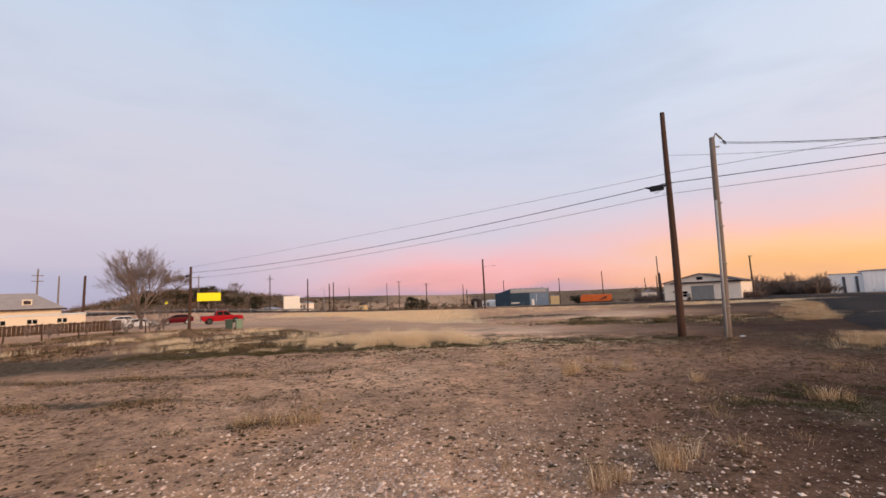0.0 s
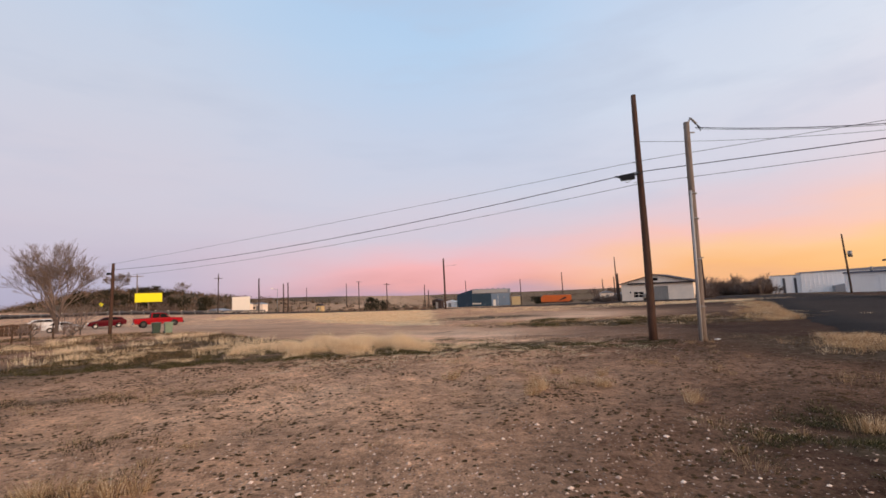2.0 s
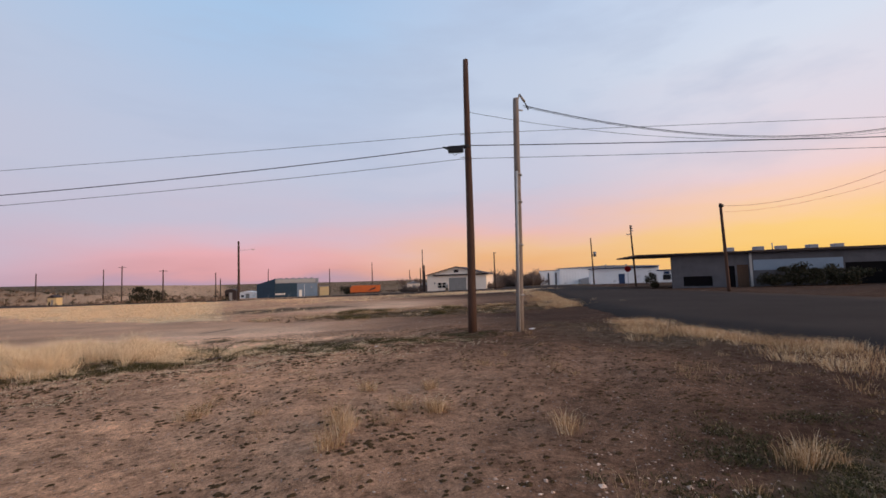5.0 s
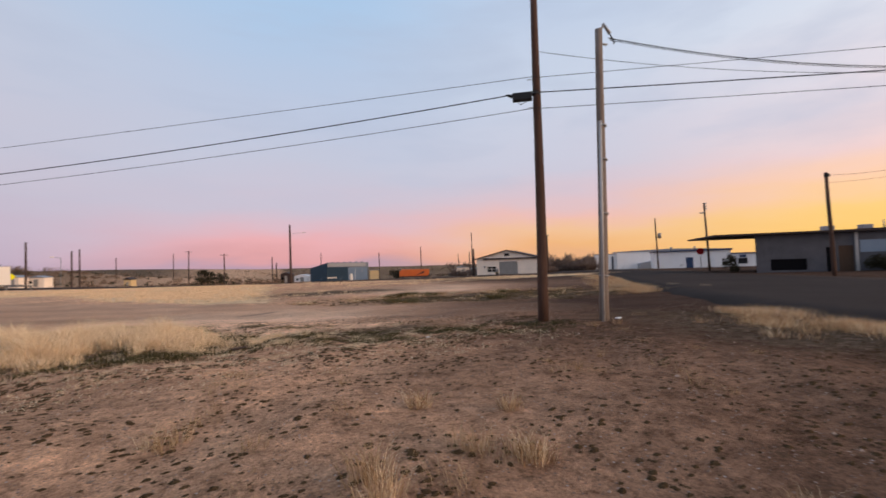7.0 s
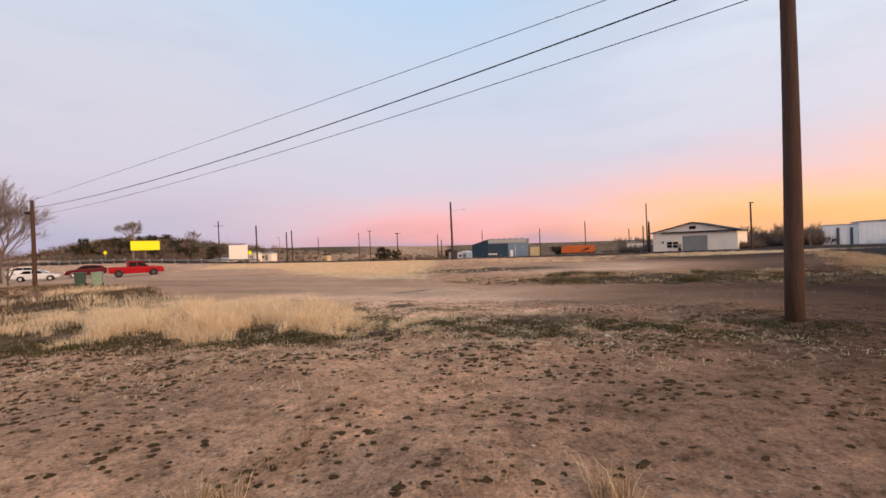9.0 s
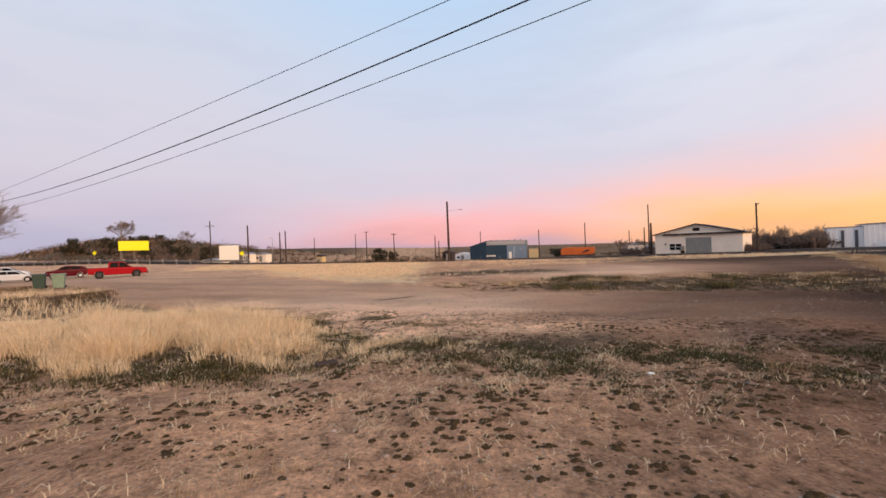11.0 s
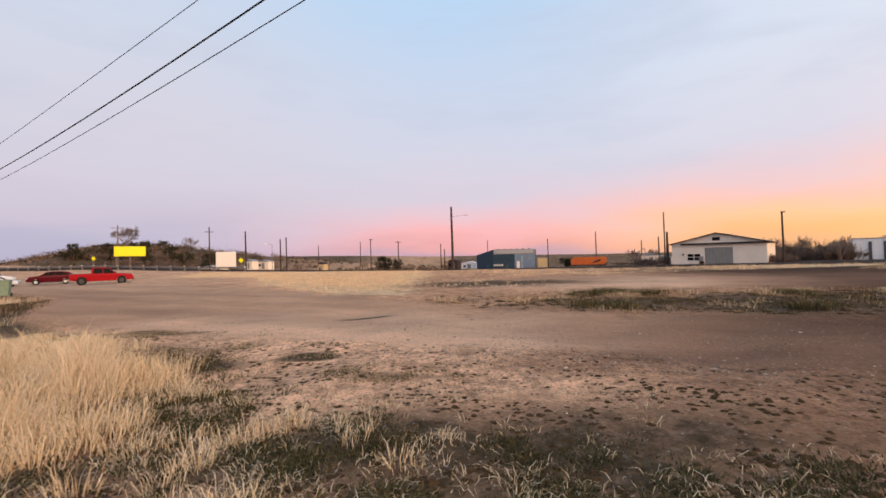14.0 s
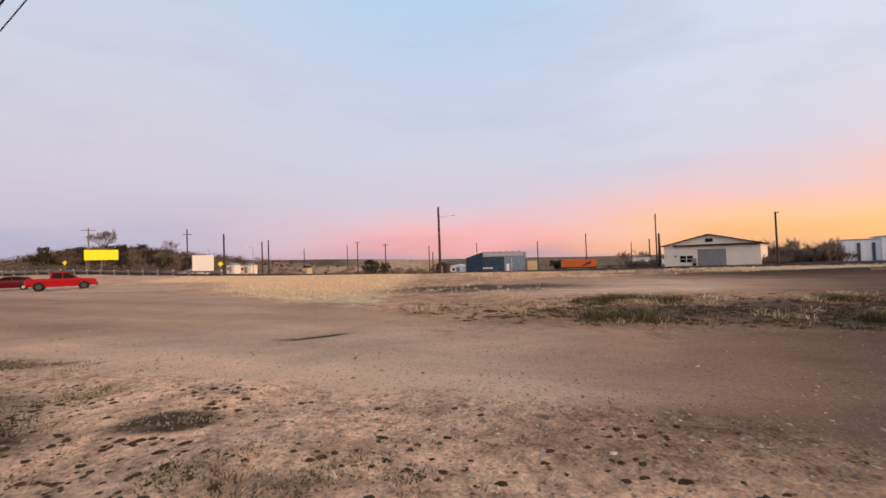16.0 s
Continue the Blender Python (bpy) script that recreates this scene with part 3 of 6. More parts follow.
def join(bm, own):
    if bm is None:
        return own
    me = bpy.data.meshes.new("tmp")
    own.to_mesh(me)
    own.free()
    bm.from_mesh(me)
    bpy.data.meshes.remove(me)
    return bm


def tube(a, b, r0, r1=None, sides=10, bm=None, caps=True):
    """A tapered round bar from a to b."""
    own = bmesh.new()
    a, b = Vector(a), Vector(b)
    r1 = r0 if r1 is None else r1
    bmesh.ops.create_cone(own, cap_ends=caps, segments=sides, radius1=r0, radius2=r1, depth=(b - a).length)
    turn = (b - a).to_track_quat("Z", "Y").to_matrix().to_4x4()
    own.transform(Matrix.Translation((a + b) / 2) @ turn)
    for f in own.faces:
        f.smooth = len(f.verts) == 4
    return join(bm, own)


def prism(outline, y0, y1, bevel=0.0, bm=None):
    """A solid from an outline in x and z, drawn out from y0 to y1."""
    own = bmesh.new()
    a = [own.verts.new((x, y0, z)) for x, z in outline]
    b = [own.verts.new((x, y1, z)) for x, z in outline]
    n = len(outline)
    own.faces.new(a[::-1])
    own.faces.new(b)
    for k in range(n):
        own.faces.new((a[k], a[(k + 1) % n], b[(k + 1) % n], b[k]))
    bmesh.ops.recalc_face_normals(own, faces=own.faces[:])
    if bevel:
        bmesh.ops.bevel(own, geom=own.edges[:], offset=bevel, segments=2, affect="EDGES", profile=0.6)
    return join(bm, own)


def wall_with_holes(x0, x1, z0, z1, y0, y1, holes):
    """A wall in x and z with openings (x0, x1, z0, z1) that go through it."""
    xs = sorted({x0, x1, *(v for h in holes for v in h[:2])})
    zs = sorted({z0, z1, *(v for h in holes for v in h[2:])})
    bm = bmesh.new()
    for a, b in zip(xs, xs[1:]):
        for c, d in zip(zs, zs[1:]):
            if not any(h[0] <= (a + b) / 2 <= h[1] and h[2] <= (c + d) / 2 <= h[3] for h in holes):
                box(a, b, y0, y1, c, d, bm=bm)
    bmesh.ops.remove_doubles(bm, verts=bm.verts[:], dist=1e-4)
    seen = {}
    for f in list(bm.faces):
        key = tuple(round(c, 3) for c in f.calc_center_median())
        seen.setdefault(key, []).append(f)
    inner = [f for fs in seen.values() if len(fs) > 1 for f in fs]
    bmesh.ops.delete(bm, geom=inner, context="FACES_ONLY")
    return bm


def wire(name, a, b, sag, r, label, parent=None, mat=None, sides=5, n=28):
    """A hanging wire from a to b."""
    a, b = Vector(a), Vector(b)
    verts, faces = [], []
    way = (b - a).normalized()
    s1 = way.cross(Vector((0, 0, 1))).normalized()
    s2 = s1.cross(way)
    for k in range(n + 1):
        u = k / n
        p = a.lerp(b, u) - Vector((0, 0, 4 * sag * u * (1 - u)))
        for j in range(sides):
            g = math.tau * j / sides
            verts.append(p + r * (math.cos(g) * s1 + math.sin(g) * s2))
    for k in range(n):
        for j in range(sides):
            faces.append((k * sides + j, k * sides + (j + 1) % sides, (k + 1) * sides + (j + 1) % sides, (k + 1) * sides + j))
    ob = mesh_from(name, verts, faces, mat or CABLE, parent, True)
    if label:
        tagged(ob, label, "cable")
    return ob


def facing(x, y, z, dx, dy):
    """A pose whose x axis runs along (dx, dy) on the ground, y pointing away behind it."""
    return Matrix.Translation((x, y, z)) @ Matrix.Rotation(math.atan2(dy, dx), 4, "Z")


# ---- blades, stones, leaves: joined stuff ----
def blades(name, roots, height, width, lean, mat, label, category="grass", seed=1, out=None):
    """One mesh of bent, tapered blades on the given roots (x, y)."""
    rng = np.random.default_rng(seed)
    n = len(roots)
    x, y = roots[:, 0], roots[:, 1]
    z = land(x, y) + lumps(x, y) - 0.01
    h = height * rng.uniform(0.45, 1.15, n) if np.isscalar(height) else height * rng.uniform(0.6, 1.1, n)
    turn, bend = rng.uniform(0, math.tau, n), lean * rng.uniform(0.2, 1.2, n)
    if out is not None:  # blades fan out from their tuft's middle
        turn = out + rng.normal(0, 0.5, n)
    face = rng.uniform(0, math.tau, n)
    w = width * rng.uniform(0.6, 1.3, n)
    dx, dy = np.cos(turn) * bend * h, np.sin(turn) * bend * h
    wx, wy = np.cos(face) * w / 2, np.sin(face) * w / 2
    root = np.stack([x, y, z], -1)
    v = np.empty((n, 5, 3))
    side = np.stack([wx, wy, 0 * wx], -1)
    mid = root + np.stack([dx * 0.3, dy * 0.3, h * 0.6], -1)
    v[:, 0], v[:, 1], v[:, 2], v[:, 3] = root - side, root + side, mid + side * 0.8, mid - side * 0.8
    v[:, 4] = root + np.stack([dx, dy, h * np.sqrt(np.clip(1 - 0.4 * bend**2, 0.1, 1))], -1)
    me = bpy.data.meshes.new(name)
    me.vertices.add(n * 5)
    me.vertices.foreach_set("co", v.ravel())
    base = np.arange(n)[:, None] * 5
    loops = np.concatenate([base + [0, 1, 2, 3], base + [3, 2, 4]], 1)
    me.loops.add(n * 7)
    me.loops.foreach_set("vertex_index", loops.ravel())
    me.polygons.add(n * 2)
    me.polygons.foreach_set("loop_start", (np.arange(n)[:, None] * 7 + [0, 4]).ravel())
    me.update(calc_edges=True)
    me.materials.append(mat)
    return tagged(new(name, me), label, category, kind="stuff")


def tufts(centres, per, spread, rng):
    """Roots scattered round each tuft's centre."""
    c = np.repeat(centres, per, 0)
    return c + rng.normal(0, 1, c.shape) * np.repeat(np.resize(spread, len(centres)), per)[:, None]


def fanned(centres, per, spread, rng):
    """Roots as tufts() gives them, and the way that each one lies from its tuft's middle."""
    off = rng.normal(0, 1, (len(centres) * per, 2))
    s = np.repeat(np.resize(spread, len(centres)), per)[:, None]
    return np.repeat(centres, per, 0) + off * s, np.arctan2(off[:, 1], off[:, 0])


def inside(n, x0, x1, y0, y1, keep, rng):
    """n random places in a rectangle, thinned by the chance keep(x, y)."""
    p = np.stack([rng.uniform(x0, x1, n), rng.uniform(y0, y1, n)], -1)
    return p[rng.uniform(0, 1, n) < keep(p[:, 0], p[:, 1])]


def patchy(x, y, f=1.0, k=0.0):
    """0 to 1, in uneven patches."""
    return np.clip(0.5 + 0.3 * np.sin(f * 1.3 * x + k + 1.2 * np.sin(f * 0.9 * y + k)) + 0.3 * np.sin(f * 1.7 * y - 2 * k + 1.4 * np.sin(f * 1.1 * x)), 0, 1)


def leaf_cloud(centres, radii, per, size, rng, flat=1.0):
    """Small bent leaf faces in uneven clumps round each centre: verts and faces."""
    c = np.repeat(centres, per, 0)
    r = np.repeat(radii, per, 0)
    d = rng.normal(0, 1, c.shape)
    d /= np.linalg.norm(d, axis=1)[:, None]
    d *= rng.uniform(0.35, 1.0, len(c))[:, None] ** 0.5
    d *= (0.8 + 0.35 * np.sin(5 * d[:, :1] + 3 * d[:, 1:2] + np.repeat(rng.uniform(0, 6, len(centres)), per)[:, None]))
    p = c + d * r
    a, b = rng.normal(0, 1, c.shape), rng.normal(0, 1, c.shape)
    s = size * rng.uniform(0.5, 1.4, len(c))[:, None]
    a *= s / np.linalg.norm(a, axis=1)[:, None]
    b *= s / np.linalg.norm(b, axis=1)[:, None]
    v = np.stack([p - a, p + b * 0.6, p + a, p - b * 0.6], 1).reshape(-1, 3)
    f = np.arange(len(v)).reshape(-1, 4)
    return v, [tuple(q) for q in f.tolist()]


def leaf_mesh(name, v, f, mat, parent=None):
    me = bpy.data.meshes.new(name)
    me.from_pydata(v.tolist(), [], f)
    me.materials.append(mat)
    ob = new(name, me)
    ob.parent = parent
    return ob


def limb_mesh(name, segs, mat, parent, sides):
    verts, faces = [], []
    for a, b, r0, r1 in segs:
        w = (b - a).normalized()
        s1 = w.orthogonal().normalized()
        s2 = w.cross(s1)
        k = len(verts)
        for c, r in ((a, r0), (b, r1)):
            for j in range(sides):
                g = math.tau * j / sides
                verts.append(c + r * (math.cos(g) * s1 + math.sin(g) * s2))
        for j in range(sides):
            faces.append((k + j, k + (j + 1) % sides, k + sides + (j + 1) % sides, k + sides + j))
    return mesh_from(name, verts, faces, mat, parent, True)


def fan_limbs(rng, height, lean=0.0, stems=6, levels=6, wide=0.75, trunk_r=0.16):
    """Limbs of a tree that fans out low into stems and ends in a fine rounded haze of twigs."""
    limbs, twigs = [], []

    def grow(p, d, length, r, lv):
        q = p + d * length
        (limbs if lv < 2 else twigs).append((p, q, r, r * 0.7))
        if lv >= levels:
            return
        for k in range(3 if lv < levels - 1 else 4):
            axis = Vector(rng.normal(0, 1, 3)).cross(d).normalized()
            nd = (Matrix.Rotation(rng.uniform(0.15, 0.62), 3, axis) @ d + Vector((0, 0, 0.1))).normalized()
            grow(p.lerp(q, rng.uniform(0.45, 1.0) if k else 1.0), nd, length * rng.uniform(0.6, 0.88), r * rng.uniform(0.5, 0.66), lv + 1)

    fork = Vector((0, 0, height * 0.09))
    limbs.append((Vector((0, 0, -0.2)), fork, trunk_r * 1.3, trunk_r))
    for k in range(stems):
        a = -wide + 2 * wide * (k + rng.uniform(0.2, 0.8)) / stems
        g = rng.uniform(-0.5, 0.5)
        d = Vector((math.sin(a + lean), math.sin(g) * 0.6, math.cos(a))).normalized()
        grow(fork, d, height * rng.uniform(0.24, 0.32), trunk_r * rng.uniform(0.5, 0.75), 1)
    return limbs, twigs


def bare_tree(x, y, height, label, seed, levels=6, twig_r=0.012, trunk_r=0.17, lean=0.0, stems=6, wide=0.75):
    rng = np.random.default_rng(seed)
    t = thing("bare_tree", pose(x, y, ground_at(x, y)), label, "tree")
    limbs, twigs = fan_limbs(rng, height, lean, stems, levels, wide, trunk_r)
    k = height / max(b.z for _, b, _, _ in twigs)
    limbs, twigs = [[(a * k, b * k, r0 * k, r1 * k) for a, b, r0, r1 in some] for some in (limbs, twigs)]
    limb_mesh("trunk", limbs, BARK, t, 7)
    limb_mesh("crown", [(a, b, max(r0, twig_r), max(r1, twig_r * 0.7)) for a, b, r0, r1 in twigs], TWIG, t, 3)
    return t


def bare_thicket(x, y, w, h, label, seed, twig_r=0.02, name="thicket"):
    """A leafless thicket: many forked stems, dense at the foot and thin at the top."""
    rng = np.random.default_rng(seed)
    t = thing(name, pose(x, y, ground_at(x, y)), label, "bush")
    segs = []
    for k in range(80):
        a, u = rng.uniform(0, math.tau), math.sqrt(rng.uniform(0, 1))
        p = Vector((math.cos(a) * u * w * 0.42, math.sin(a) * u * w * 0.42, -0.1))
        hh = h * rng.uniform(0.45, 1.0) * (1 - 0.35 * u)
        d = Vector((math.cos(a) * u * 0.5 + rng.normal(0, 0.12), math.sin(a) * u * 0.5 + rng.normal(0, 0.12), 1)).normalized()
        q = p + d * hh * 0.45
        segs.append((p, q, twig_r * 1.8, twig_r * 1.3))
        for _ in range(5):
            e = (d + Vector(rng.normal(0, 0.35, 3))).normalized()
            a2 = p.lerp(q, rng.uniform(0.3, 1.0))
            b2 = a2 + e * hh * rng.uniform(0.25, 0.4)
            segs.append((a2, b2, twig_r * 1.2, twig_r))
            for _ in range(5):
                f = (e + Vector(rng.normal(0, 0.5, 3))).normalized()
                a3 = a2.lerp(b2, rng.uniform(0.2, 1.0))
                segs.append((a3, a3 + f * hh * rng.uniform(0.12, 0.26), twig_r, twig_r * 0.6))
    limb_mesh("crown", segs, THICKET, t, 3)
    return t


def evergreen(x, y, w, h, label, seed, mat=None, name="juniper_tree"):
    rng = np.random.default_rng(seed)
    t = thing(name, pose(x, y, ground_at(x, y)), label, "tree" if name == "juniper_tree" else "bush")
    bm = tube((0, 0, -0.2), (0.05, 0, h * 0.6), 0.05 * h, 0.02 * h, 7)
    for k in range(4):
        g = k * 1.7 + seed
        tube((0, 0, h * 0.18), (math.cos(g) * w * 0.35, math.sin(g) * w * 0.35, h * 0.55), 0.025 * h, 0.01 * h, 5, bm)
    part("trunk", bm, BARK, t)
    n = 16
    c = np.stack([rng.normal(0, w * 0.22, n), rng.normal(0, w * 0.22, n), rng.uniform(h * 0.12, h * 0.82, n)], -1)
    r = np.stack([rng.uniform(0.18, 0.3, n) * w] * 2 + [rng.uniform(0.14, 0.24, n) * h], -1)
    v, f = leaf_cloud(c, r, 150, 0.04 * (w + h) / 2, rng)
    leaf_mesh("crown", v, f, mat or JUNIPER, t)
    return t


# ---- poles and lines by the lot ----
def pole(x, y, top, mat, r0=0.14, r1=0.1, lean=(0, 0), label="", arms=(), name="utility_pole", base=None):
    """A tapered pole; arms: (height, half length, bearing) of crossarms with pin insulators."""
    g = ground_at(x, y) if base is None else base
    t = thing(name, pose(x, y, g), label, "utility pole")
    h = top - g
    bm, n, rings = bmesh.new(), 10, []
    for k in range(n + 1):
        u = k / n
        r = r0 + (r1 - r0) * u
        c = (lean[0] * u + 0.02 * math.sin(5 * u), lean[1] * u, h * u if k else -0.4)
        rings.append([bm.verts.new((c[0] + r * math.cos(math.tau * j / 12), c[1] + r * math.sin(math.tau * j / 12), c[2])) for j in range(12)])
    for a, b in zip(rings, rings[1:]):
        for j in range(12):
            bm.faces.new((a[j], a[(j + 1) % 12], b[(j + 1) % 12], b[j])).smooth = True
    bm.faces.new(rings[0][::-1])
    bm.faces.new(rings[-1])
    part("shaft", bm, mat, t)
    for hh, half, bear in arms:
        c, s = math.cos(radians(bear)), math.sin(radians(bear))
        px, py = lean[0] * hh / h, lean[1] * hh / h
        bm = box(-half, half, -0.05, 0.05, hh - 0.06, hh + 0.06, 0.008)
        bm.transform(Matrix.Translation((px, py, 0)) @ Matrix.Rotation(radians(bear), 4, "Z") @ Matrix.Translation((0, -r1 - 0.06, 0)))
        part("crossarm", bm, mat, t)
        for k in (-0.9, -0.45, 0.45, 0.9):
            bx, by = px + c * half * k + s * (r1 + 0.06), py + s * half * k - c * (r1 + 0.06)
            part("insulator", tube((bx, by, hh + 0.05), (bx, by, hh + 0.2), 0.035, 0.025, 6), CONDUIT, t)
    return t


P1 = pole(9.82, 17.8, 9.3, WOOD_POLE, 0.155, 0.095, (0.26, 0.2), "tall brown weathered wooden pole, bare at the top")
for hz in (6.45, 6.05, 5.62):
    bm = tube((0.19, 0.12, hz + 0.55), (-0.03, 0.3, hz + 0.55), 0.012, None, 6)
    part("bolt", bm, STEEL, P1, "galvanised through bolt")
P2 = pole(11.07, 16.8, 7.62, GREY_POLE, 0.13, 0.1, (0.28, 0.0), "shorter grey wooden service pole with conduit")
bm = tube((-0.12, -0.1, -0.3), (0.08, -0.09, 5.45), 0.042, 0.042, 10)
part("conduit", bm, CONDUIT, P2, "pale metal conduit strapped to the pole")
for hz in (1.2, 2.9, 4.4, 5.35):
    u = hz / 8.0
    part("strap", tube((0.28 * u + 0.02, -0.02, hz - 0.025), (0.28 * u + 0.025, -0.02, hz + 0.025), 0.15 - 0.035 * u, None, 12), STEEL, P2)
bm = tube((0.3, 0, 7.95), (0.42, -0.02, 8.28), 0.03, None, 8)
tube((0.42, -0.02, 8.28), (0.62, -0.06, 8.02), 0.035, 0.045, 8, bm)
part("weatherhead", bm, STEEL, P2, "grey metal weatherhead with loose leads")
for k in range(4):
    part("lead", tube((0.6, -0.06, 8.03), (0.72 + 0.06 * k, -0.1 + 0.04 * k, 7.72 + 0.05 * k), 0.009, None, 5), CABLE, P2)
part("rack", tube((0.33, 0, 7.7), (0.52, -0.03, 7.7), 0.03, None, 8), STEEL, P2)

P0 = pole(-25.1, 41.4, 5.45, WOOD_POLE, 0.14, 0.11, (0.1, -0.05), "brown wooden pole beside parked cars")
part("bracket", box(-0.42, -0.1, -0.12, 0.1, 5.15, 5.35, 0.02), BLACK, P0)
PE = pole(45.0, -3.0, 9.2, WOOD_POLE, 0.15, 0.1, (0, 0), "wooden line pole across the street")
PS = pole(36.2, 6.9, 9.8, WOOD_POLE, 0.15, 0.1, (0, 0), "wooden service pole across the street")
SPANS = (
    ((-25.08, 41.18, 5.36), (9.78, 17.6, 6.39), 0.11, (45.0, -3.0, 6.9), 6.47, 0.02, 0.0085, "thin overhead wire between wooden poles"),
    ((-25.02, 41.27, 4.86), (9.79, 17.6, 5.98), 0.59, (45.0, -3.0, 6.15), 6.03, 0.2, 0.017, "thick black overhead cable between poles"),
    ((-25.03, 41.25, 4.27), (9.82, 17.64, 5.51), 0.45, (45.0, -2.8, 5.8), 5.56, 0.13, 0.0095, "thin lower overhead wire between poles"))
for a0, a1, sag, a2, z1, sag2, r, lab in SPANS:
    wire("overhead_cable", a0, a1, sag, r, lab, n=48)
    wire("overhead_cable", (10.0, 17.78, z1), a2, sag2, r, lab, n=48)
    # short slack loop round the pole between the two spans
    wire("jumper_wire", a1, (10.0, 17.78, z1), 0.1, r * 0.8, "slack wire loop round the pole", n=8)
wire("overhead_cable", (11.62, 16.74, 7.4), (35.5, 7.5, 9.5), 1.75, 0.015, "twisted black service drop cable", n=48)
wire("overhead_cable", (11.64, 16.72, 7.34), (35.5, 7.5, 9.44), 1.74, 0.009, "twisted black service drop cable", n=48)
wire("overhead_cable", (10.1, 17.95, 7.32), (36.9, 6.3, 9.22), 1.69, 0.008, "thin grey service wire over the street", n=48)
# splice case that hangs from the thick cable, with its looped tails
way = (Vector(SPANS[1][0]) - Vector(SPANS[1][1])).normalized()
case = thing("splice_case", Matrix.Translation(Vector(SPANS[1][1]) + way * 0.45 - Vector((0, 0, 0.12))) @ Matrix.Rotation(math.atan2(way.y, way.x), 4, "Z"), "black cable splice case hung beside the wooden pole", "splice case")
part("case", box(-0.27, 0.27, -0.09, 0.09, -0.13, 0.1, 0.03), BLACK, case)
for sx in (-0.27, 0.27):
    part("boot", tube((sx, 0, 0.03), (sx * 1.7, 0, 0.09), 0.06, 0.02, 8), BLACK, case)
part("loop", tube((-0.2, 0, -0.12), (0.05, 0.03, -0.24), 0.008, None, 5, tube((0.05, 0.03, -0.24), (0.15, 0, -0.12), 0.008, None, 5)), CABLE, case)

# poles round the far side
pole(-46.6, 112.0, 9.0, FAR_POLE, 0.16, 0.11, label="dark wooden pole with a crossarm", arms=((9.6, 0.9, 20),))
pole(-60.8, 103.6, 9.0, GREY_POLE, 0.15, 0.1, label="pale wooden pole with a crossarm beside the sign", arms=((8.3, 1.2, 20),))
PM = pole(6.75, 70.6, 7.4, FAR_POLE, 0.17, 0.12, label="dark wooden pole with a street lamp arm")
part("lamp_arm", tube((0, 0, 7.0), (1.7, -0.3, 7.15), 0.018, None, 6), CONDUIT, PM)
part("lamp_head", box(1.6, 2.05, -0.4, -0.22, 7.1, 7.19, 0.03), CONDUIT, PM)
pole(58.7, 79.7, 6.7, FAR_POLE, 0.15, 0.12, label="dark wooden pole beside the white building", arms=((8.0, 0.35, 0),))
pole(50.0, 97.4, 8.6, FAR_POLE, 0.15, 0.1, label="tall dark wooden pole behind the white building")
pole(48.6, 94.0, 4.6, FAR_POLE, 0.3, 0.16, label="thick dark pole overgrown beside the white building")
FAR_POLES = [(-31.1, 95.5, 6.6, 0), (-30.9, 112.8, 5.9, 0), (-30.6, 115.8, 6.4, 0), (-41.9, 184.7, 6.7, 0), (-25.7, 188.1, 7.9, 0), (-17.1, 159.1, 7.7, 1), (-5.7, 135.1, 5.7, 1), (6.6, 145.4, 5.0, 0), (7.6, 140.4, 3.1, 0), (25.6, 179.0, 7.0, 0), (40.1, 145.5, 5.7, 0), (51.7, 136.4, 7.2, 0), (74.0, 153.9, 4.9, 0), (59.3, 116.5, 4.5, 0)]
for x, y, top, arm in FAR_POLES:
    pole(x, y, top, FAR_POLE, 0.17, 0.13, label="dark wooden utility pole far across the lots", arms=((top - ground_at(x, y) - 0.35, 0.9, 5),) if arm else ())
pole(67.5, 60.2, 8.2, FAR_POLE, 0.15, 0.1, (-0.3, 0), "wooden pole with a transformer can")
LP = thing("street_lamp", pose(-31.9, 108.1, ground_at(-31.9, 108.1)), "grey street lamp with a short arm by the far road", "street lamp")
LH = 4.5 - ground_at(-31.9, 108.1)
part("post", tube((0.9, 0, -0.3), (0.9, 0, LH), 0.07, 0.05, 8), STEEL, LP)
part("arm", tube((0.9, 0, LH - 0.1), (-0.2, 0, LH + 0.1), 0.03, None, 6), STEEL, LP)
part("lamp_head", box(-0.7, -0.1, -0.14, 0.14, LH + 0.04, LH + 0.2, 0.04), SIGN_WHITE, LP)
TR = thing("transformer", pose(67.5, 60.2, 4.6), "grey transformer can hung on the pole", "transformer")
part("can", tube((0.3, -0.3, 0), (0.3, -0.3, 0.95), 0.28, None, 12), STEEL, TR)
part("bracket", box(-0.05, 0.3, -0.32, -0.05, 0.4, 0.52), STEEL, TR)
PQ = pole(57.3, 44.3, 8.3, FAR_POLE, 0.15, 0.1, (-0.5, 0), "leaning wooden pole with a street lamp")
part("lamp_arm", tube((-0.45, 0, 7.9), (-1.7, -0.5, 7.6), 0.03, None, 6), STEEL, PQ)
part("lamp_head", box(-2.1, -1.6, -0.65, -0.4, 7.5, 7.65, 0.04), STEEL, PQ)
for k in (0.3, 0.65, 1.0):
    part("insulator", tube((-0.5, -0.15, 9.2 - k), (-0.5, -0.38, 9.2 - k), 0.09, 0.06, 8), CONDUIT, PQ)
PR = pole(43.2, 25.3, 7.4, WOOD_POLE, 0.15, 0.11, (-0.35, 0), "brown wooden pole in front of the grey building")
part("bracket", box(-0.5, -0.2, -0.2, 0.1, 7.7, 7.95, 0.03), BLACK, PR)
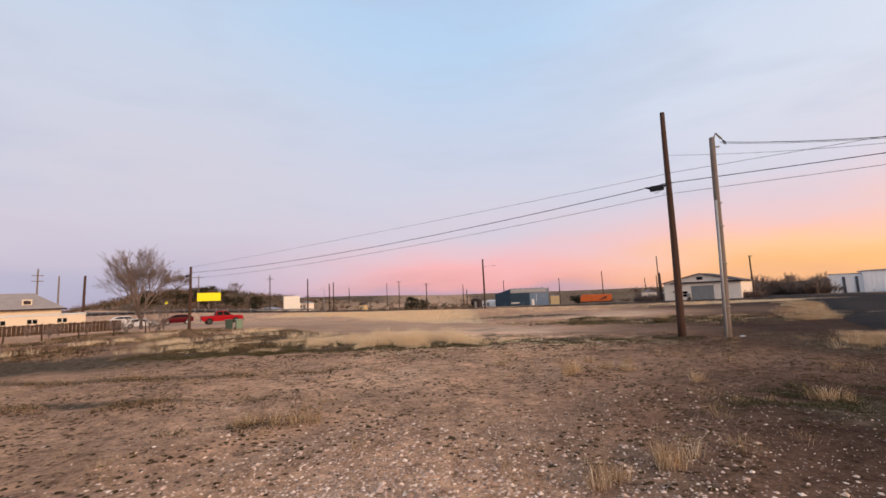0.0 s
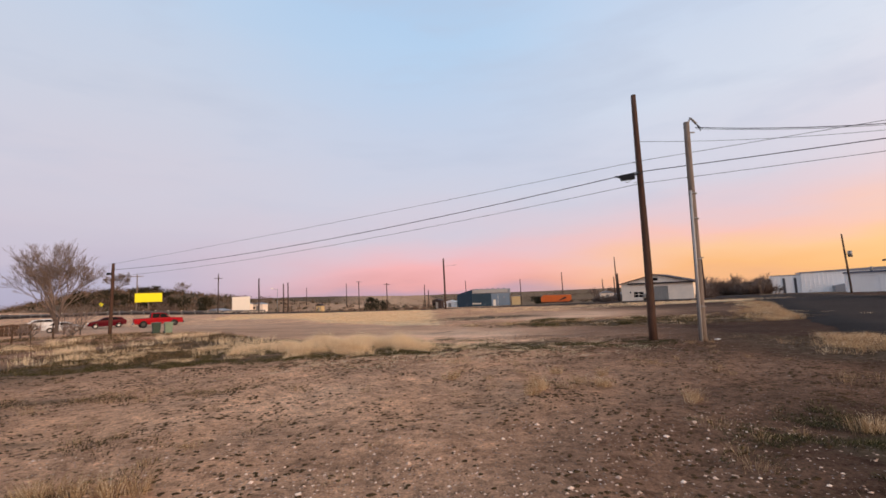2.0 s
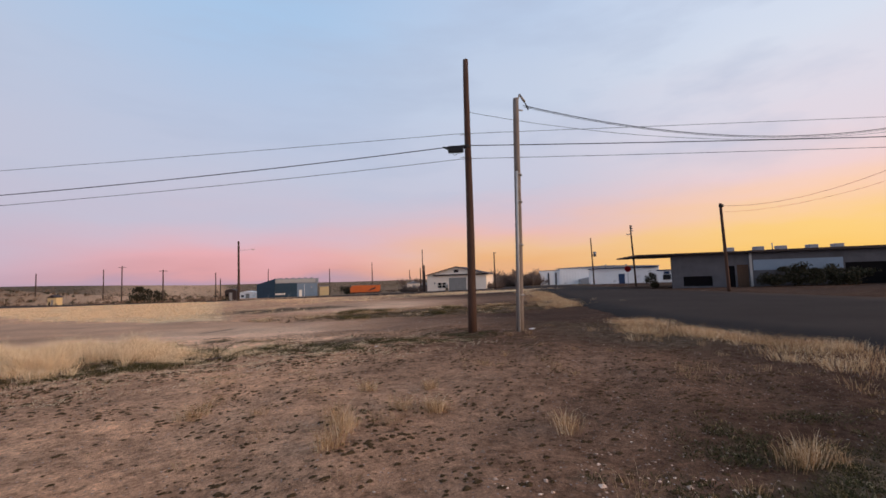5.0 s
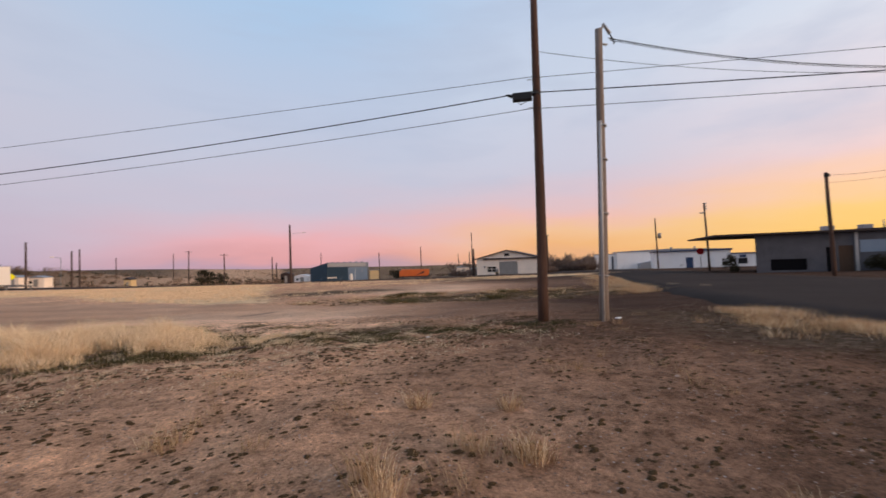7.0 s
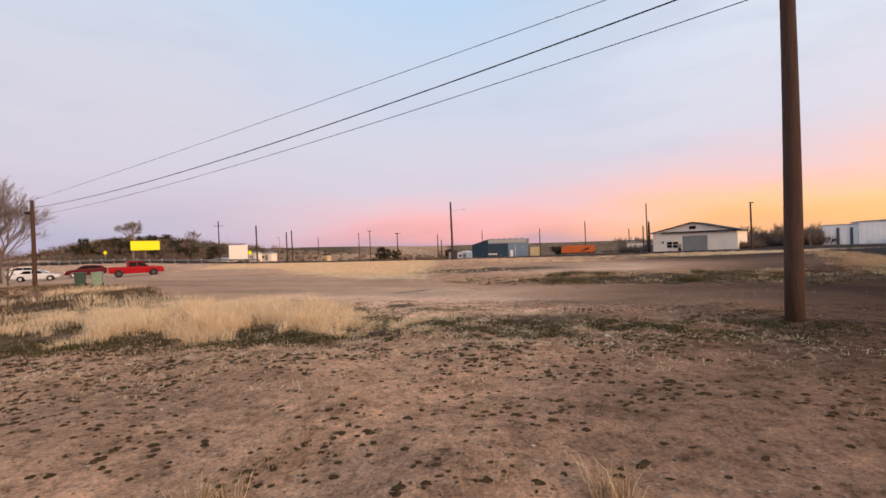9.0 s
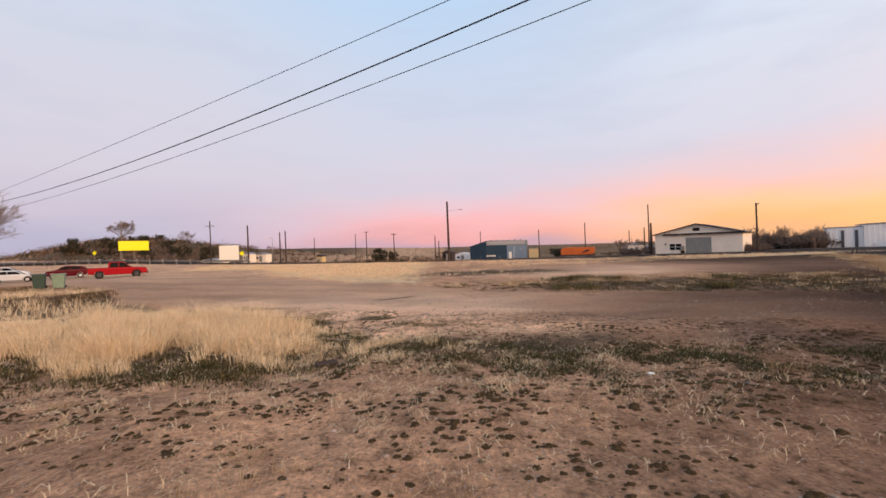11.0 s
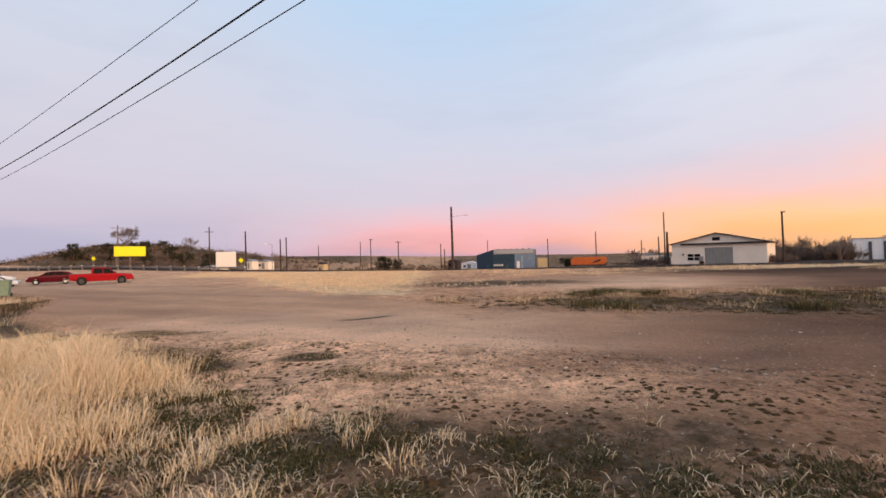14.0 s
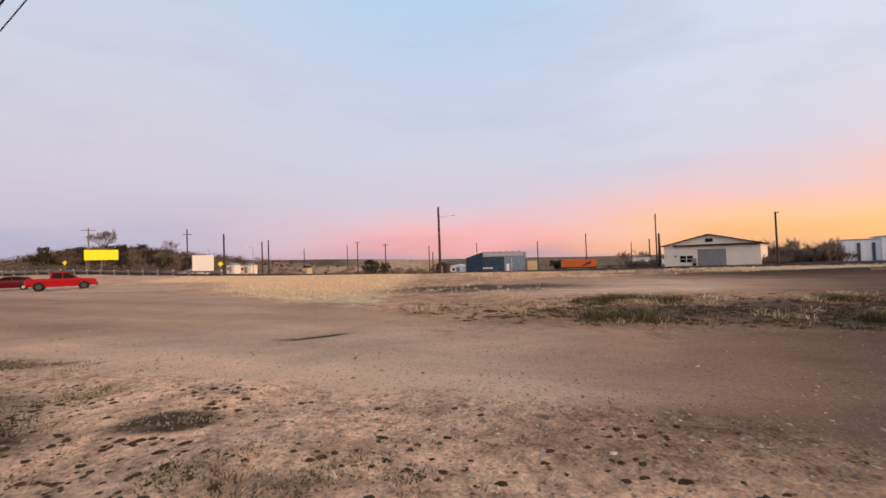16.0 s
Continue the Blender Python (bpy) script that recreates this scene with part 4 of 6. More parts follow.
wire("overhead_cable", (42.86, 25.3, 7.2), (36.2, 6.9, 9.6), 1.6, 0.012, "overhead wire along the street")
wire("overhead_cable", (42.88, 25.3, 6.6), (36.2, 6.9, 8.2), 1.1, 0.008, "thin overhead wire along the street")


# ---- buildings ----
def corrugated(x0, x1, z0, z1, y, depth, pitch, bm=None):
    """Ribbed sheet between x0 and x1, its ribs upright."""
    own = bmesh.new()
    n = max(2, int((x1 - x0) / pitch))
    prof = []
    for k in range(n):
        a = x0 + (x1 - x0) * k / n
        w = (x1 - x0) / n
        prof += [(a, y), (a + w * 0.6, y), (a + w * 0.68, y - depth), (a + w * 0.92, y - depth)]
    prof.append((x1, y))
    lo = [own.verts.new((px, py, z0)) for px, py in prof]
    hi = [own.verts.new((px, py, z1)) for px, py in prof]
    for k in range(len(prof) - 1):
        own.faces.new((lo[k], lo[k + 1], hi[k + 1], hi[k]))
    return join(bm, own)


def gable_roof(w, d, eave, peak, over, thick, mid=None):
    mid = w / 2 if mid is None else mid
    out = [(-over, eave - 0.1), (mid, peak), (w + over, eave - 0.1), (w + over, eave - 0.1 + thick), (mid, peak + thick), (-over, eave - 0.1 + thick)]
    return prism(out, -over, d + over)


def white_gable_house():
    """White stucco shop with a gable front, a big grey sliding door and a dark fascia across."""
    W, H, PK, Dp = 13.9, 4.0, 5.75, 12.0
    h = thing("gable_building", facing(48.1, 91.7, -1.95, 10.5, -10.4), "white stucco gable building with a large grey door", "building")
    part("wall", wall_with_holes(0, W, -0.5, H, 0, 0.25, [(5.2, 9.3, 0.25, 3.3), (2.4, 4.6, 1.0, 2.3), (4.3, 5.0, 0.25, 0.9)]), WHITE_WALL, h)
    part("wall", prism([(0, H), (W, H), (W / 2, PK)], 0, 0.25), WHITE_WALL, h)
    for x in (0, W - 0.25):
        part("wall", box(x, x + 0.25, 0.25, Dp, -0.5, H), WHITE_WALL, h)
    part("wall", box(0, W, Dp, Dp + 0.25, -0.5, H), WHITE_WALL, h)
    part("roof", gable_roof(W, Dp, H, PK, 0.45, 0.14), DARK_TRIM, h, "dark thin-edged gable roof")
    part("fascia", box(1.5, W + 0.4, -0.42, 0, H - 0.16, H + 0.12), DARK_TRIM, h, "dark fascia board across the gable")
    d = part("door", box(5.2, 9.3, 0.04, 0.12, 0.25, 3.3), GREY_DOOR, h, "large weathered grey sliding door")
    for k in range(9):
        part("board", box(5.22 + k * 0.456, 5.22 + k * 0.456 + 0.43, 0.0, 0.05, 0.27, 3.28, 0.008), GREY_DOOR, d)
    w = part("window", box(2.4, 4.6, 0.12, 0.18, 1.0, 2.3), GLASS_DARK, h)
    for z in (1.0, 1.62, 2.22):
        part("frame", box(2.4, 4.6, -0.03, 0.13, z, z + 0.09), WHITE_WALL, w)
    for x in (2.4, 3.45, 4.5):
        part("frame", box(x, x + 0.09, -0.03, 0.13, 1.09, 2.22), WHITE_WALL, w)
    part("ac_unit", box(4.35, 5.0, -0.4, 0.2, 1.05, 1.8, 0.03), GREY_DOOR, h, "grey air conditioner in the window")
    v = part("vent", box(W / 2 - 0.55, W / 2 + 0.55, -0.04, 0.0, 4.5, 5.1), GLASS_DARK, h, "dark louvred gable vent")
    for k in range(5):
        part("slat", box(W / 2 - 0.5, W / 2 + 0.5, -0.08, -0.03, 4.54 + k * 0.11, 4.6 + k * 0.11), DARK_TRIM, v)
    part("lamp", box(1.75, 1.95, -0.2, 0, 2.0, 2.35, 0.03), BLACK, h)


white_gable_house()


def blue_building():
    """Long blue sheet-metal building with a lean-to front and a pale blue wing."""
    h = thing("metal_building", facing(18.3, 151.0, -3.4, 4.6, -5.4), "blue sheet-metal building with a sloping roof", "building")
    # end wall towards the lot, then the long side
    part("wall", prism([(0, 0), (7.1, 0), (7.1, 6.1), (0, 4.5)], 0, 0.2), BLUE_METAL, h)
    h2 = thing("metal_building", facing(22.6, 146.2, -3.4, 12.4, -3.4), "blue and pale blue long metal shed", "building")
    part("wall", corrugated(0.25, 7, 0, 4.6, 0, 0.05, 0.5), BLUE_METAL, h2)
    for k in range(5):
        part("letter_bar", box(0.5 + 0.62 * k, 0.92 + 0.62 * k, -0.12, -0.06, 1.0, 1.5), SIGN_WHITE, h2, "small pale lettering bar")
    part("wall", corrugated(7, 13.2, 0, 4.4, 0, 0.05, 0.5), PALE_BLUE, h2, "pale blue ribbed wall")
    part("wall", box(0.25, 13.2, 0.03, 9, -0.5, 4.3), BLUE_METAL, h2)
    part("roof", prism([(0.2, 4.6), (13.4, 4.3), (13.4, 6.0), (0.2, 6.2)], 0.8, 9), ROOF_METAL, h2, "dull grey metal roof with vents")
    part("fascia", box(0.2, 12.6, 0.62, 0.78, 4.75, 5.9, 0.02), CONDUIT, h2, "pale grey sheet band under the roof")
    for k in range(6):
        part("vent", box(1.5 + 1.9 * k, 2.2 + 1.9 * k, 2, 2.8, 5.9, 6.35, 0.05), ROOF_METAL, h2)
    part("door", box(7.6, 8.5, -0.1, -0.05, 0, 2.4), SIGN_WHITE, h2, "white door")
    part("door", box(9.2, 9.3, -0.1, -0.05, 0, 4.0), WHITE_METAL, h2)
    part("lamp", box(11.2, 11.6, -0.3, 0, 3.0, 3.3, 0.05), CONDUIT, h2)
    s = thing("storage_shed", facing(36.2, 143.3, -3.3, 12.4, -3.4), "tan painted storage shed beside the blue building", "shed")
    part("wall", box(0, 2.9, 0, 3, 0, 3.1, 0.03), TAN_PAINT, s)
    part("roof", box(-0.2, 3.1, -0.2, 3.2, 3.1, 3.25), ROOF_METAL, s)


blue_building()


def roll_off(x, y):
    """Orange steel container with ribs, a sloping end and a frame under it."""
    c = thing("roll_off_container", facing(x, y, ground_at(x, y) + 0.0, 8.8, -3.2), "faded orange steel container on a frame", "container")
    part("body", prism([(0.2, 0.5), (8.6, 0.5), (9.2, 1.2), (9.2, 2.5), (0.9, 2.6), (0.1, 1.7)], 0, 2.4, 0.04), ORANGE, c)
    for k in range(9):
        part("rib", box(0.9 + k * 0.95, 1.02 + k * 0.95, -0.1, 0, 0.55, 2.45), ORANGE, c)
    part("rail", box(0.3, 9.0, -0.05, 2.45, 0.2, 0.5), DARK_TRIM, c)
    for k in (1.2, 7.6):
        part("wheel", tube((k, -0.05, 0.25), (k, 2.45, 0.25), 0.26, None, 12), TYRE, c)
    part("tarp", prism([(5.2, 0.7), (7.8, 1.5), (7.6, 2.0), (6.4, 1.5)], -0.16, -0.11), DARK_TRIM, c, "dark torn tarp hanging over the side")


roll_off(41.6, 129.0)


def small_shed(x, y, w, h, d, label, mat, name="storage_shed", roof=DARK_TRIM, dx=1.0, dy=-0.45):
    s = thing(name, facing(x, y, ground_at(x, y), dx, dy), label, "shed")
    part("wall", box(0, w, 0, d, -0.3, h), mat, s)
    part("roof", prism([(-0.2, h), (w + 0.2, h), (w / 2, h + min(0.28 * h, 0.55))], -0.2, d + 0.2), roof, s)
    part("door", box(w * 0.4, w * 0.65, -0.05, 0, max(0, h - 2.4), h - 0.45), GREY_DOOR, s)
    part("window", box(w * 0.12, w * 0.3, -0.04, 0, h - 1.5, h - 0.8), GLASS_DARK, s)
    return s


small_shed(51.4, 109.2, 3.4, 2.2, 3, "small pale shed behind the white building", WHITE_WALL, roof=ROOF_METAL)
small_shed(8.2, 131.0, 2.9, 2.4, 2.5, "small dark shed on a rise", DARK_TRIM)
small_shed(14.0, 160.0, 5.0, 1.9, 4, "white shed roof beyond the brush", WHITE_METAL, roof=WHITE_METAL)
small_shed(-55.5, 149.5, 3.0, 0.9 - ground_at(-54, 149), 2.5, "small white shed by the far road", WHITE_WALL, roof=ROOF_METAL)
small_shed(-53.0, 153.0, 4.6, 0.6 - ground_at(-51, 152), 2.5, "low white shed by the far road", WHITE_WALL, roof=ROOF_METAL)
small_shed(-24.5, 121.0, 1.6, 2.2, 1.6, "small tan hut by the far road", TAN_PAINT)
small_shed(-56.0, 125.0, 7.0, 2.0, 3.0, "low pale shed among dry brush", CREAM, roof=ROOF_METAL)
small_shed(62.0, 134.0, 9.0, 2.0, 4.0, "low grey shed among bare trees", GREY_BLOCK, roof=ROOF_METAL)
small_shed(75.0, 150.0, 8.0, 2.4, 4.0, "low white shed among bare trees", WHITE_WALL, roof=ROOF_METAL)


def white_shop():
    """White block shop with a dark blue fascia, roll-up door and a blue door."""
    h = thing("shop_building", facing(73.0, 65.5, -1.2, 7.4, -8.1), "white shop building with dark blue roof trim", "building")
    W = 12.6
    part("wall", wall_with_holes(0, W, -0.5, 3.45, 0, 0.25, [(1.2, 3.8, 0.0, 2.9), (5.4, 6.6, 0.0, 2.3), (8.3, 9.9, 0.0, 2.9)]), WHITE_METAL, h)
    part("wall", box(0, W, 10, 10.25, -0.5, 3.45), WHITE_METAL, h)
    for x in (0, W - 0.25):
        part("wall", box(x, x + 0.25, 0.25, 10, -0.5, 3.45), WHITE_METAL, h)
    part("roof", prism([(-0.2, 3.45), (W + 0.2, 3.45), (W + 0.2, 3.75), (-0.2, 3.6)], -0.3, 10.5), BLUE_TRIM, h, "flat roof with dark blue fascia")
    for x0, x1 in ((1.2, 3.8), (8.3, 9.9)):
        d = part("roll_up_door", box(x0, x1, 0.1, 0.16, 0, 2.9), WHITE_METAL, h)
        for k in range(6):
            part("panel", box(x0 + 0.02, x1 - 0.02, 0.06, 0.1, 0.03 + k * 0.48, 0.47 + k * 0.48), WHITE_METAL, d)
    part("door", box(5.4, 6.6, 0.06, 0.12, 0, 2.3), BLUE_TRIM, h, "dark blue door")
    for x in (3.2, 7.2):
        part("roof_vent", tube((x, 2, 3.6), (x, 2, 4.35), 0.16, 0.2, 10), STEEL, h)
    w = thing("shop_building", facing(81.6, 56.2, -1.2, 7.4, -8.1), "lower white annex with a dark sign", "building")
    part("wall", box(0, 8, 0, 8, -0.5, 2.7), WHITE_METAL, w)
    part("roof", box(-0.1, 8.2, -0.2, 8.2, 2.7, 2.9), BLUE_TRIM, w)
    part("sign", box(1.0, 2.4, -0.1, 0, 0.9, 1.9), BLACK, w, "dark square sign board")
    part("sign", box(1.2, 2.2, -0.1, 0, 2.0, 2.5), BLUE_TRIM, w)


white_shop()


def white_warehouse():
    """Long pale metal warehouse far down the street, with two dark silos at its end."""
    h = thing("warehouse", facing(104.0, 108.0, -2.4, 28, -24), "long white metal warehouse with dark narrow doors", "building")
    part("wall", corrugated(3, 34, -0.5, 5.6, 0, 0.025, 0.9), WHITE_METAL, h)
    part("wall", box(3, 34, 0.03, 12, -0.5, 5.5), WHITE_METAL, h)
    part("roof", prism([(2.8, 5.6), (34.2, 5.6), (34.2, 5.8), (18, 6.3), (2.8, 5.8)], -0.2, 12.2), ROOF_METAL, h)
    part("wall", corrugated(-3.4, 3, -0.5, 5.1, 0.5, 0.025, 0.9), WHITE_METAL, h, "white ribbed end bay")
    part("wall", box(-3.4, 3, 0.53, 8, -0.5, 5.0), WHITE_METAL, h)
    part("roof", box(-3.6, 2.8, 0.3, 8.2, 5.1, 5.25), ROOF_METAL, h)
    for x in (-0.9, 1.5):
        part("door", box(x, x + 0.55, 0.36, 0.42, -0.3, 4.4), GREY_BLOCK, h, "tall dark narrow door")
    part("lean_to", prism([(9, -0.5), (14, -0.5), (14, 3.0), (9, 2.0)], -4, 0), ROOF_METAL, h)


white_warehouse()


def grey_building():
    """Low grey block building across the street, with a flat overhanging roof."""
    h = thing("block_building", facing(50.2, 34.6, -0.85, 0.74, -0.67), "low grey block building with a flat overhanging roof", "building")
    L, H = 34.0, 4.05
    part("wall", wall_with_holes(0, L, -0.4, H, 0, 0.25, [(1.2, 4.3, 0.35, 1.5), (5.9, 6.7, 0.0, 2.6), (6.9, 8.1, 0.0, 2.7), (17.6, 22.4, 0.0, 2.6)]), GREY_BLOCK, h)
    bm = box(0.1, 10.1, -0.25, 0.0, -0.4, H)
    bm.transform(Matrix.Translation((0.1, 0.1, 0)) @ Matrix.Rotation(math.atan2(9.3, 4.0), 4, "Z"))
    part("wall", bm, GREY_BLOCK, h)
    part("wall", box(L - 0.25, L, 0.25, 10, -0.4, H), GREY_BLOCK, h)
    part("wall", box(4.1, L, 10, 10.25, -0.4, H), GREY_BLOCK, h)
    part("roof", box(-4.0, 8.3, -0.7, 10.5, H + 0.02, H + 0.2), DARK_TRIM, h, "flat dark roof with a wide overhang")
    part("roof", prism([(8.3, H + 0.02), (L + 0.4, H + 0.02), (L + 0.4, H + 0.35), (8.3, H + 0.25)], -0.5, 10.5), DARK_TRIM, h, "low dark roof edge")
    part("panel", box(8.6, 17.4, -0.05, 0, 2.0, 3.2), PALE_BLUE, h, "paler band along the wall")
    part("post", box(8.2, 8.45, -0.1, 0, 0, 4.0), CONDUIT, h)
    part("window", box(1.2, 4.3, 0.1, 0.15, 0.35, 1.5), GLASS_DARK, h)
    part("door", box(5.9, 6.7, 0.08, 0.14, 0, 2.6), GLASS_DARK, h, "dark doorway")
    part("door", box(6.9, 8.1, 0.02, 0.08, 0, 2.7), FENCE_WOOD, h, "tan wooden panel door")
    # a dark sheet closes this opening in place of the bay's inner shade
    part("door", box(17.6, 22.4, 0.15, 0.2, 0, 2.6), GLASS_DARK, h, "dark panel standing in for the bay's shaded inside")
    for x in (7.0, 10.2, 12.6, 15.8, 18.4):
        part("roof_unit", box(x, x + 0.9, 2.5, 3.4, H + 0.2, H + 0.8, 0.04), ROOF_METAL, h)
    part("roof_vent", tube((12.2, 3, H + 0.2), (12.2, 3, H + 1.2), 0.06, None, 8), STEEL, h)
    k = thing("kerb", facing(46.0, 34.5, -0.85, 0.74, -0.67), "low pale concrete kerb before the grey building", "kerb")
    part("edge", box(0, 36, -0.2, 0.2, -0.2, 0.12, 0.02), CONDUIT, k)


grey_building()
for k, (s, w, hh) in enumerate([(9.6, 3.0, 2.0), (11.8, 3.2, 2.6), (13.6, 3.0, 2.2), (15.4, 3.4, 2.7), (17.2, 3.0, 1.9), (24.2, 4.0, 2.8), (27.0, 4.2, 3.0)]):
    evergreen(50.2 + 0.74 * s - 1.4, 34.6 - 0.67 * s - 1.5, w, hh, "dark untrimmed shrub in front of the grey building", 40 + k, name="shrub")
evergreen(50.6, 37.4, 1.5, 2.1, "dark narrow shrub at the grey building's corner", 51, name="shrub")

# sign post at the street corner
st = thing("stop_sign", pose(55.3, 44.1, ground_at(55.3, 44.1)), "red octagonal stop sign on a steel post", "road sign")
part("post", tube((0, 0, -0.3), (0, 0, 3.0), 0.035, None, 8), STEEL, st)
bm = tube((0, -0.06, 2.6), (0, -0.03, 2.6), 0.46, None, 8)
bm.transform(Matrix.Translation((0, 0, 2.6)) @ Matrix.Rotation(radians(22.5), 4, "Y") @ Matrix.Translation((0, 0, -2.6)))
bm.transform(Matrix.Rotation(radians(-40), 4, "Z"))
part("plate", bm, STOP_RED, st)


# ---- the left side: sign, board, parked cars, trailer home ----
def big_sign():
    s = thing("roadside_sign", facing(-59.5, 100.8, 0.3, 3.8, 3.5), "plain yellow sign board on two posts", "sign")
    part("board", box(0, 5.2, -0.12, 0.12, 2.25, 4.25, 0.05), YELLOW, s)
    for x in (0.35, 2.6):
        part("post", box(x - 0.08, x + 0.08, 0.0, 0.16, -1.2, 2.3), GREY_POLE, s)
    b = thing("billboard", facing(-36.4, 95.0, -0.8, 3.3, 0.5), "blank white board on short posts", "sign")
    part("board", box(0, 3.5, -0.1, 0.1, 0.55, 3.6, 0.03), SIGN_WHITE, b)
    for x in (0.4, 3.1):
        part("post", box(x - 0.08, x + 0.08, 0.1, 0.26, -0.6, 3.0), FENCE_WOOD, b)
    for x, y, z in ((-82.5, 124.5, 0.1), (-38.6, 110.0, -1.3)):
        w = thing("warning_sign", pose(x, y, z), "small yellow diamond warning sign on a post", "road sign")
        part("post", tube((0, 0, ground_at(x, y) - z - 0.3), (0, 0, 2.6), 0.04, None, 6), STEEL, w)
        bm = box(-0.42, 0.42, -0.05, -0.02, -0.42, 0.42)
        bm.transform(Matrix.Translation((0, 0, 2.5)) @ Matrix.Rotation(radians(45), 4, "Y"))
        part("plate", bm, YELLOW, w)


big_sign()


def guardrail():
    """Steel rail on posts along the near edge of the highway bank."""
    g = thing("guardrail", pose(0, 0, 0), "grey steel guardrail along the far road", "guardrail")
    pts = []
    for k in range(34):
        x = -125 + 3.0 * k
        y = 82 - 0.351 * (x + 8) - 4.6
        pts.append((x, y, ground_at(x, y)))
        part("post", box(x - 0.09, x + 0.09, y - 0.09, y + 0.09, pts[-1][2] - 0.4, pts[-1][2] + 0.74), GUARD, g)
        part("reflector", box(x - 0.1, x + 0.1, y - 0.13, y - 0.09, pts[-1][2] + 0.62, pts[-1][2] + 0.84), SIGN_WHITE, g)
    for a, b in zip(pts, pts[1:]):
        bm = tube((a[0], a[1] - 0.12, a[2] + 0.52), (b[0], b[1] - 0.12, b[2] + 0.52), 0.07, None, 4)
        tube((a[0], a[1] - 0.12, a[2] + 0.68), (b[0], b[1] - 0.12, b[2] + 0.68), 0.07, None, 4, bm)
        part("rail", bm, GUARD, g)


guardrail()


def wheel(parent, x, y, r, side, alloy=RIM):
    w = part("wheel", tube((x, y, r), (x, y + side * 0.24, r), r, None, 20), TYRE, parent)
    part("rim", tube((x, y + side * 0.2, r), (x, y + side * 0.26, r), r * 0.62, r * 0.55, 12), alloy, w)


def car_shell(outline, width, bevel, mat, parent, name="body", narrow=0.0, z_split=1.0):
    """A car body from its side outline, drawn in towards the roof."""
    bm = prism(outline, -width / 2, width / 2)
    for v in bm.verts:
        if v.co.z > z_split:
            v.co.y *= 1 - narrow * (v.co.z - z_split)
    bmesh.ops.bevel(bm, geom=[e for e in bm.edges], offset=bevel, segments=2, affect="EDGES", profile=0.6)
    for f in bm.faces:
        f.smooth = True
    return part(name, bm, mat, parent)


def arch(x, r, z0, z1, n=6):
    """Points over a wheel from front to back of the arch, going towards -x."""
    return [(x + r * math.cos(math.pi * k / n), z0 + r * math.sin(math.pi * k / n)) for k in range(n + 1)]


def pickup(x, y, hx, hy, paint, label):
    """Crew-cab pickup, nose along (hx, hy)."""
    p = thing("pickup_truck", facing(x, y, ground_at(x, y), hx, hy) @ Matrix.Diagonal((1.0, 1.0, 1.1, 1.0)), label, "pickup truck")
    fw, rw, r = 4.75, 1.05, 0.45
    low = [(5.85, 0.48), (5.88, 0.95), (5.75, 1.12), (4.35, 1.2), (4.2, 1.22), (1.95, 1.24), (0.02, 1.22), (0.0, 0.55)]
    bottom = [(rw - 0.52, 0.5)] + arch(rw, 0.5, 0.42, 1)[::-1] + [(rw + 0.52, 0.42), (fw - 0.52, 0.42)] + arch(fw, 0.5, 0.42, 1)[::-1] + [(fw + 0.52, 0.48)]
    body = car_shell(low[::1] + bottom, 1.98, 0.035, paint, p)
    cab = car_shell([(4.32, 1.18), (3.55, 1.78), (3.35, 1.86), (2.15, 1.87), (1.98, 1.8), (1.9, 1.18)], 1.86, 0.05, paint, p, "cab", 0.22, 1.2)
    for s in (-1, 1):
        glass = prism([(4.12, 1.22), (3.52, 1.76), (3.02, 1.79), (3.02, 1.22)], s * 0.925 - 0.03, s * 0.925 + 0.03)
        prism([(2.94, 1.22), (2.94, 1.79), (2.16, 1.79), (2.06, 1.22)], s * 0.925 - 0.03, s * 0.925 + 0.03, bm=glass)
        for v in glass.verts:
            v.co.y *= 1 - 0.19 * max(0, v.co.z - 1.2)
        part("side_window", glass, GLASS_DARK, cab)
        for wx in (fw, rw):
            wheel(p, wx, s * 0.76, r, s)
        part("headlight", box(5.62, 5.87, s * 0.72 - 0.16, s * 0.72 + 0.16, 0.92, 1.08, 0.02), LAMP_CLEAR, body)
        part("tail_light", box(-0.02, 0.06, s * 0.86 - 0.09, s * 0.86 + 0.09, 0.85, 1.15, 0.01), LAMP_RED, body)
        part("mirror", box(3.85, 4.02, s * 1.08 - 0.1, s * 1.08 + 0.1, 1.24, 1.42, 0.03), BLACK, cab)
    part("windscreen", prism([(4.30, 1.22), (3.58, 1.77), (3.54, 1.75), (4.25, 1.2)], -0.72, 0.72), GLASS_DARK, cab)
    part("rear_window", prism([(1.93, 1.3), (1.99, 1.74), (1.96, 1.74), (1.9, 1.3)], -0.65, 0.65), GLASS_DARK, cab)
    # the body is solid here; a black sheet on top imitates the bed's shaded hollow
    part("bed", box(0.1, 1.85, -0.82, 0.82, 1.205, 1.25), BLACK, body, "black sheet standing in for the bed's shaded hollow")
    part("bumper", box(5.78, 5.98, -0.92, 0.92, 0.45, 0.68, 0.04), BLACK, body)
    part("bumper", box(-0.14, 0.04, -0.9, 0.9, 0.48, 0.68, 0.04), STEEL, body)
    return p


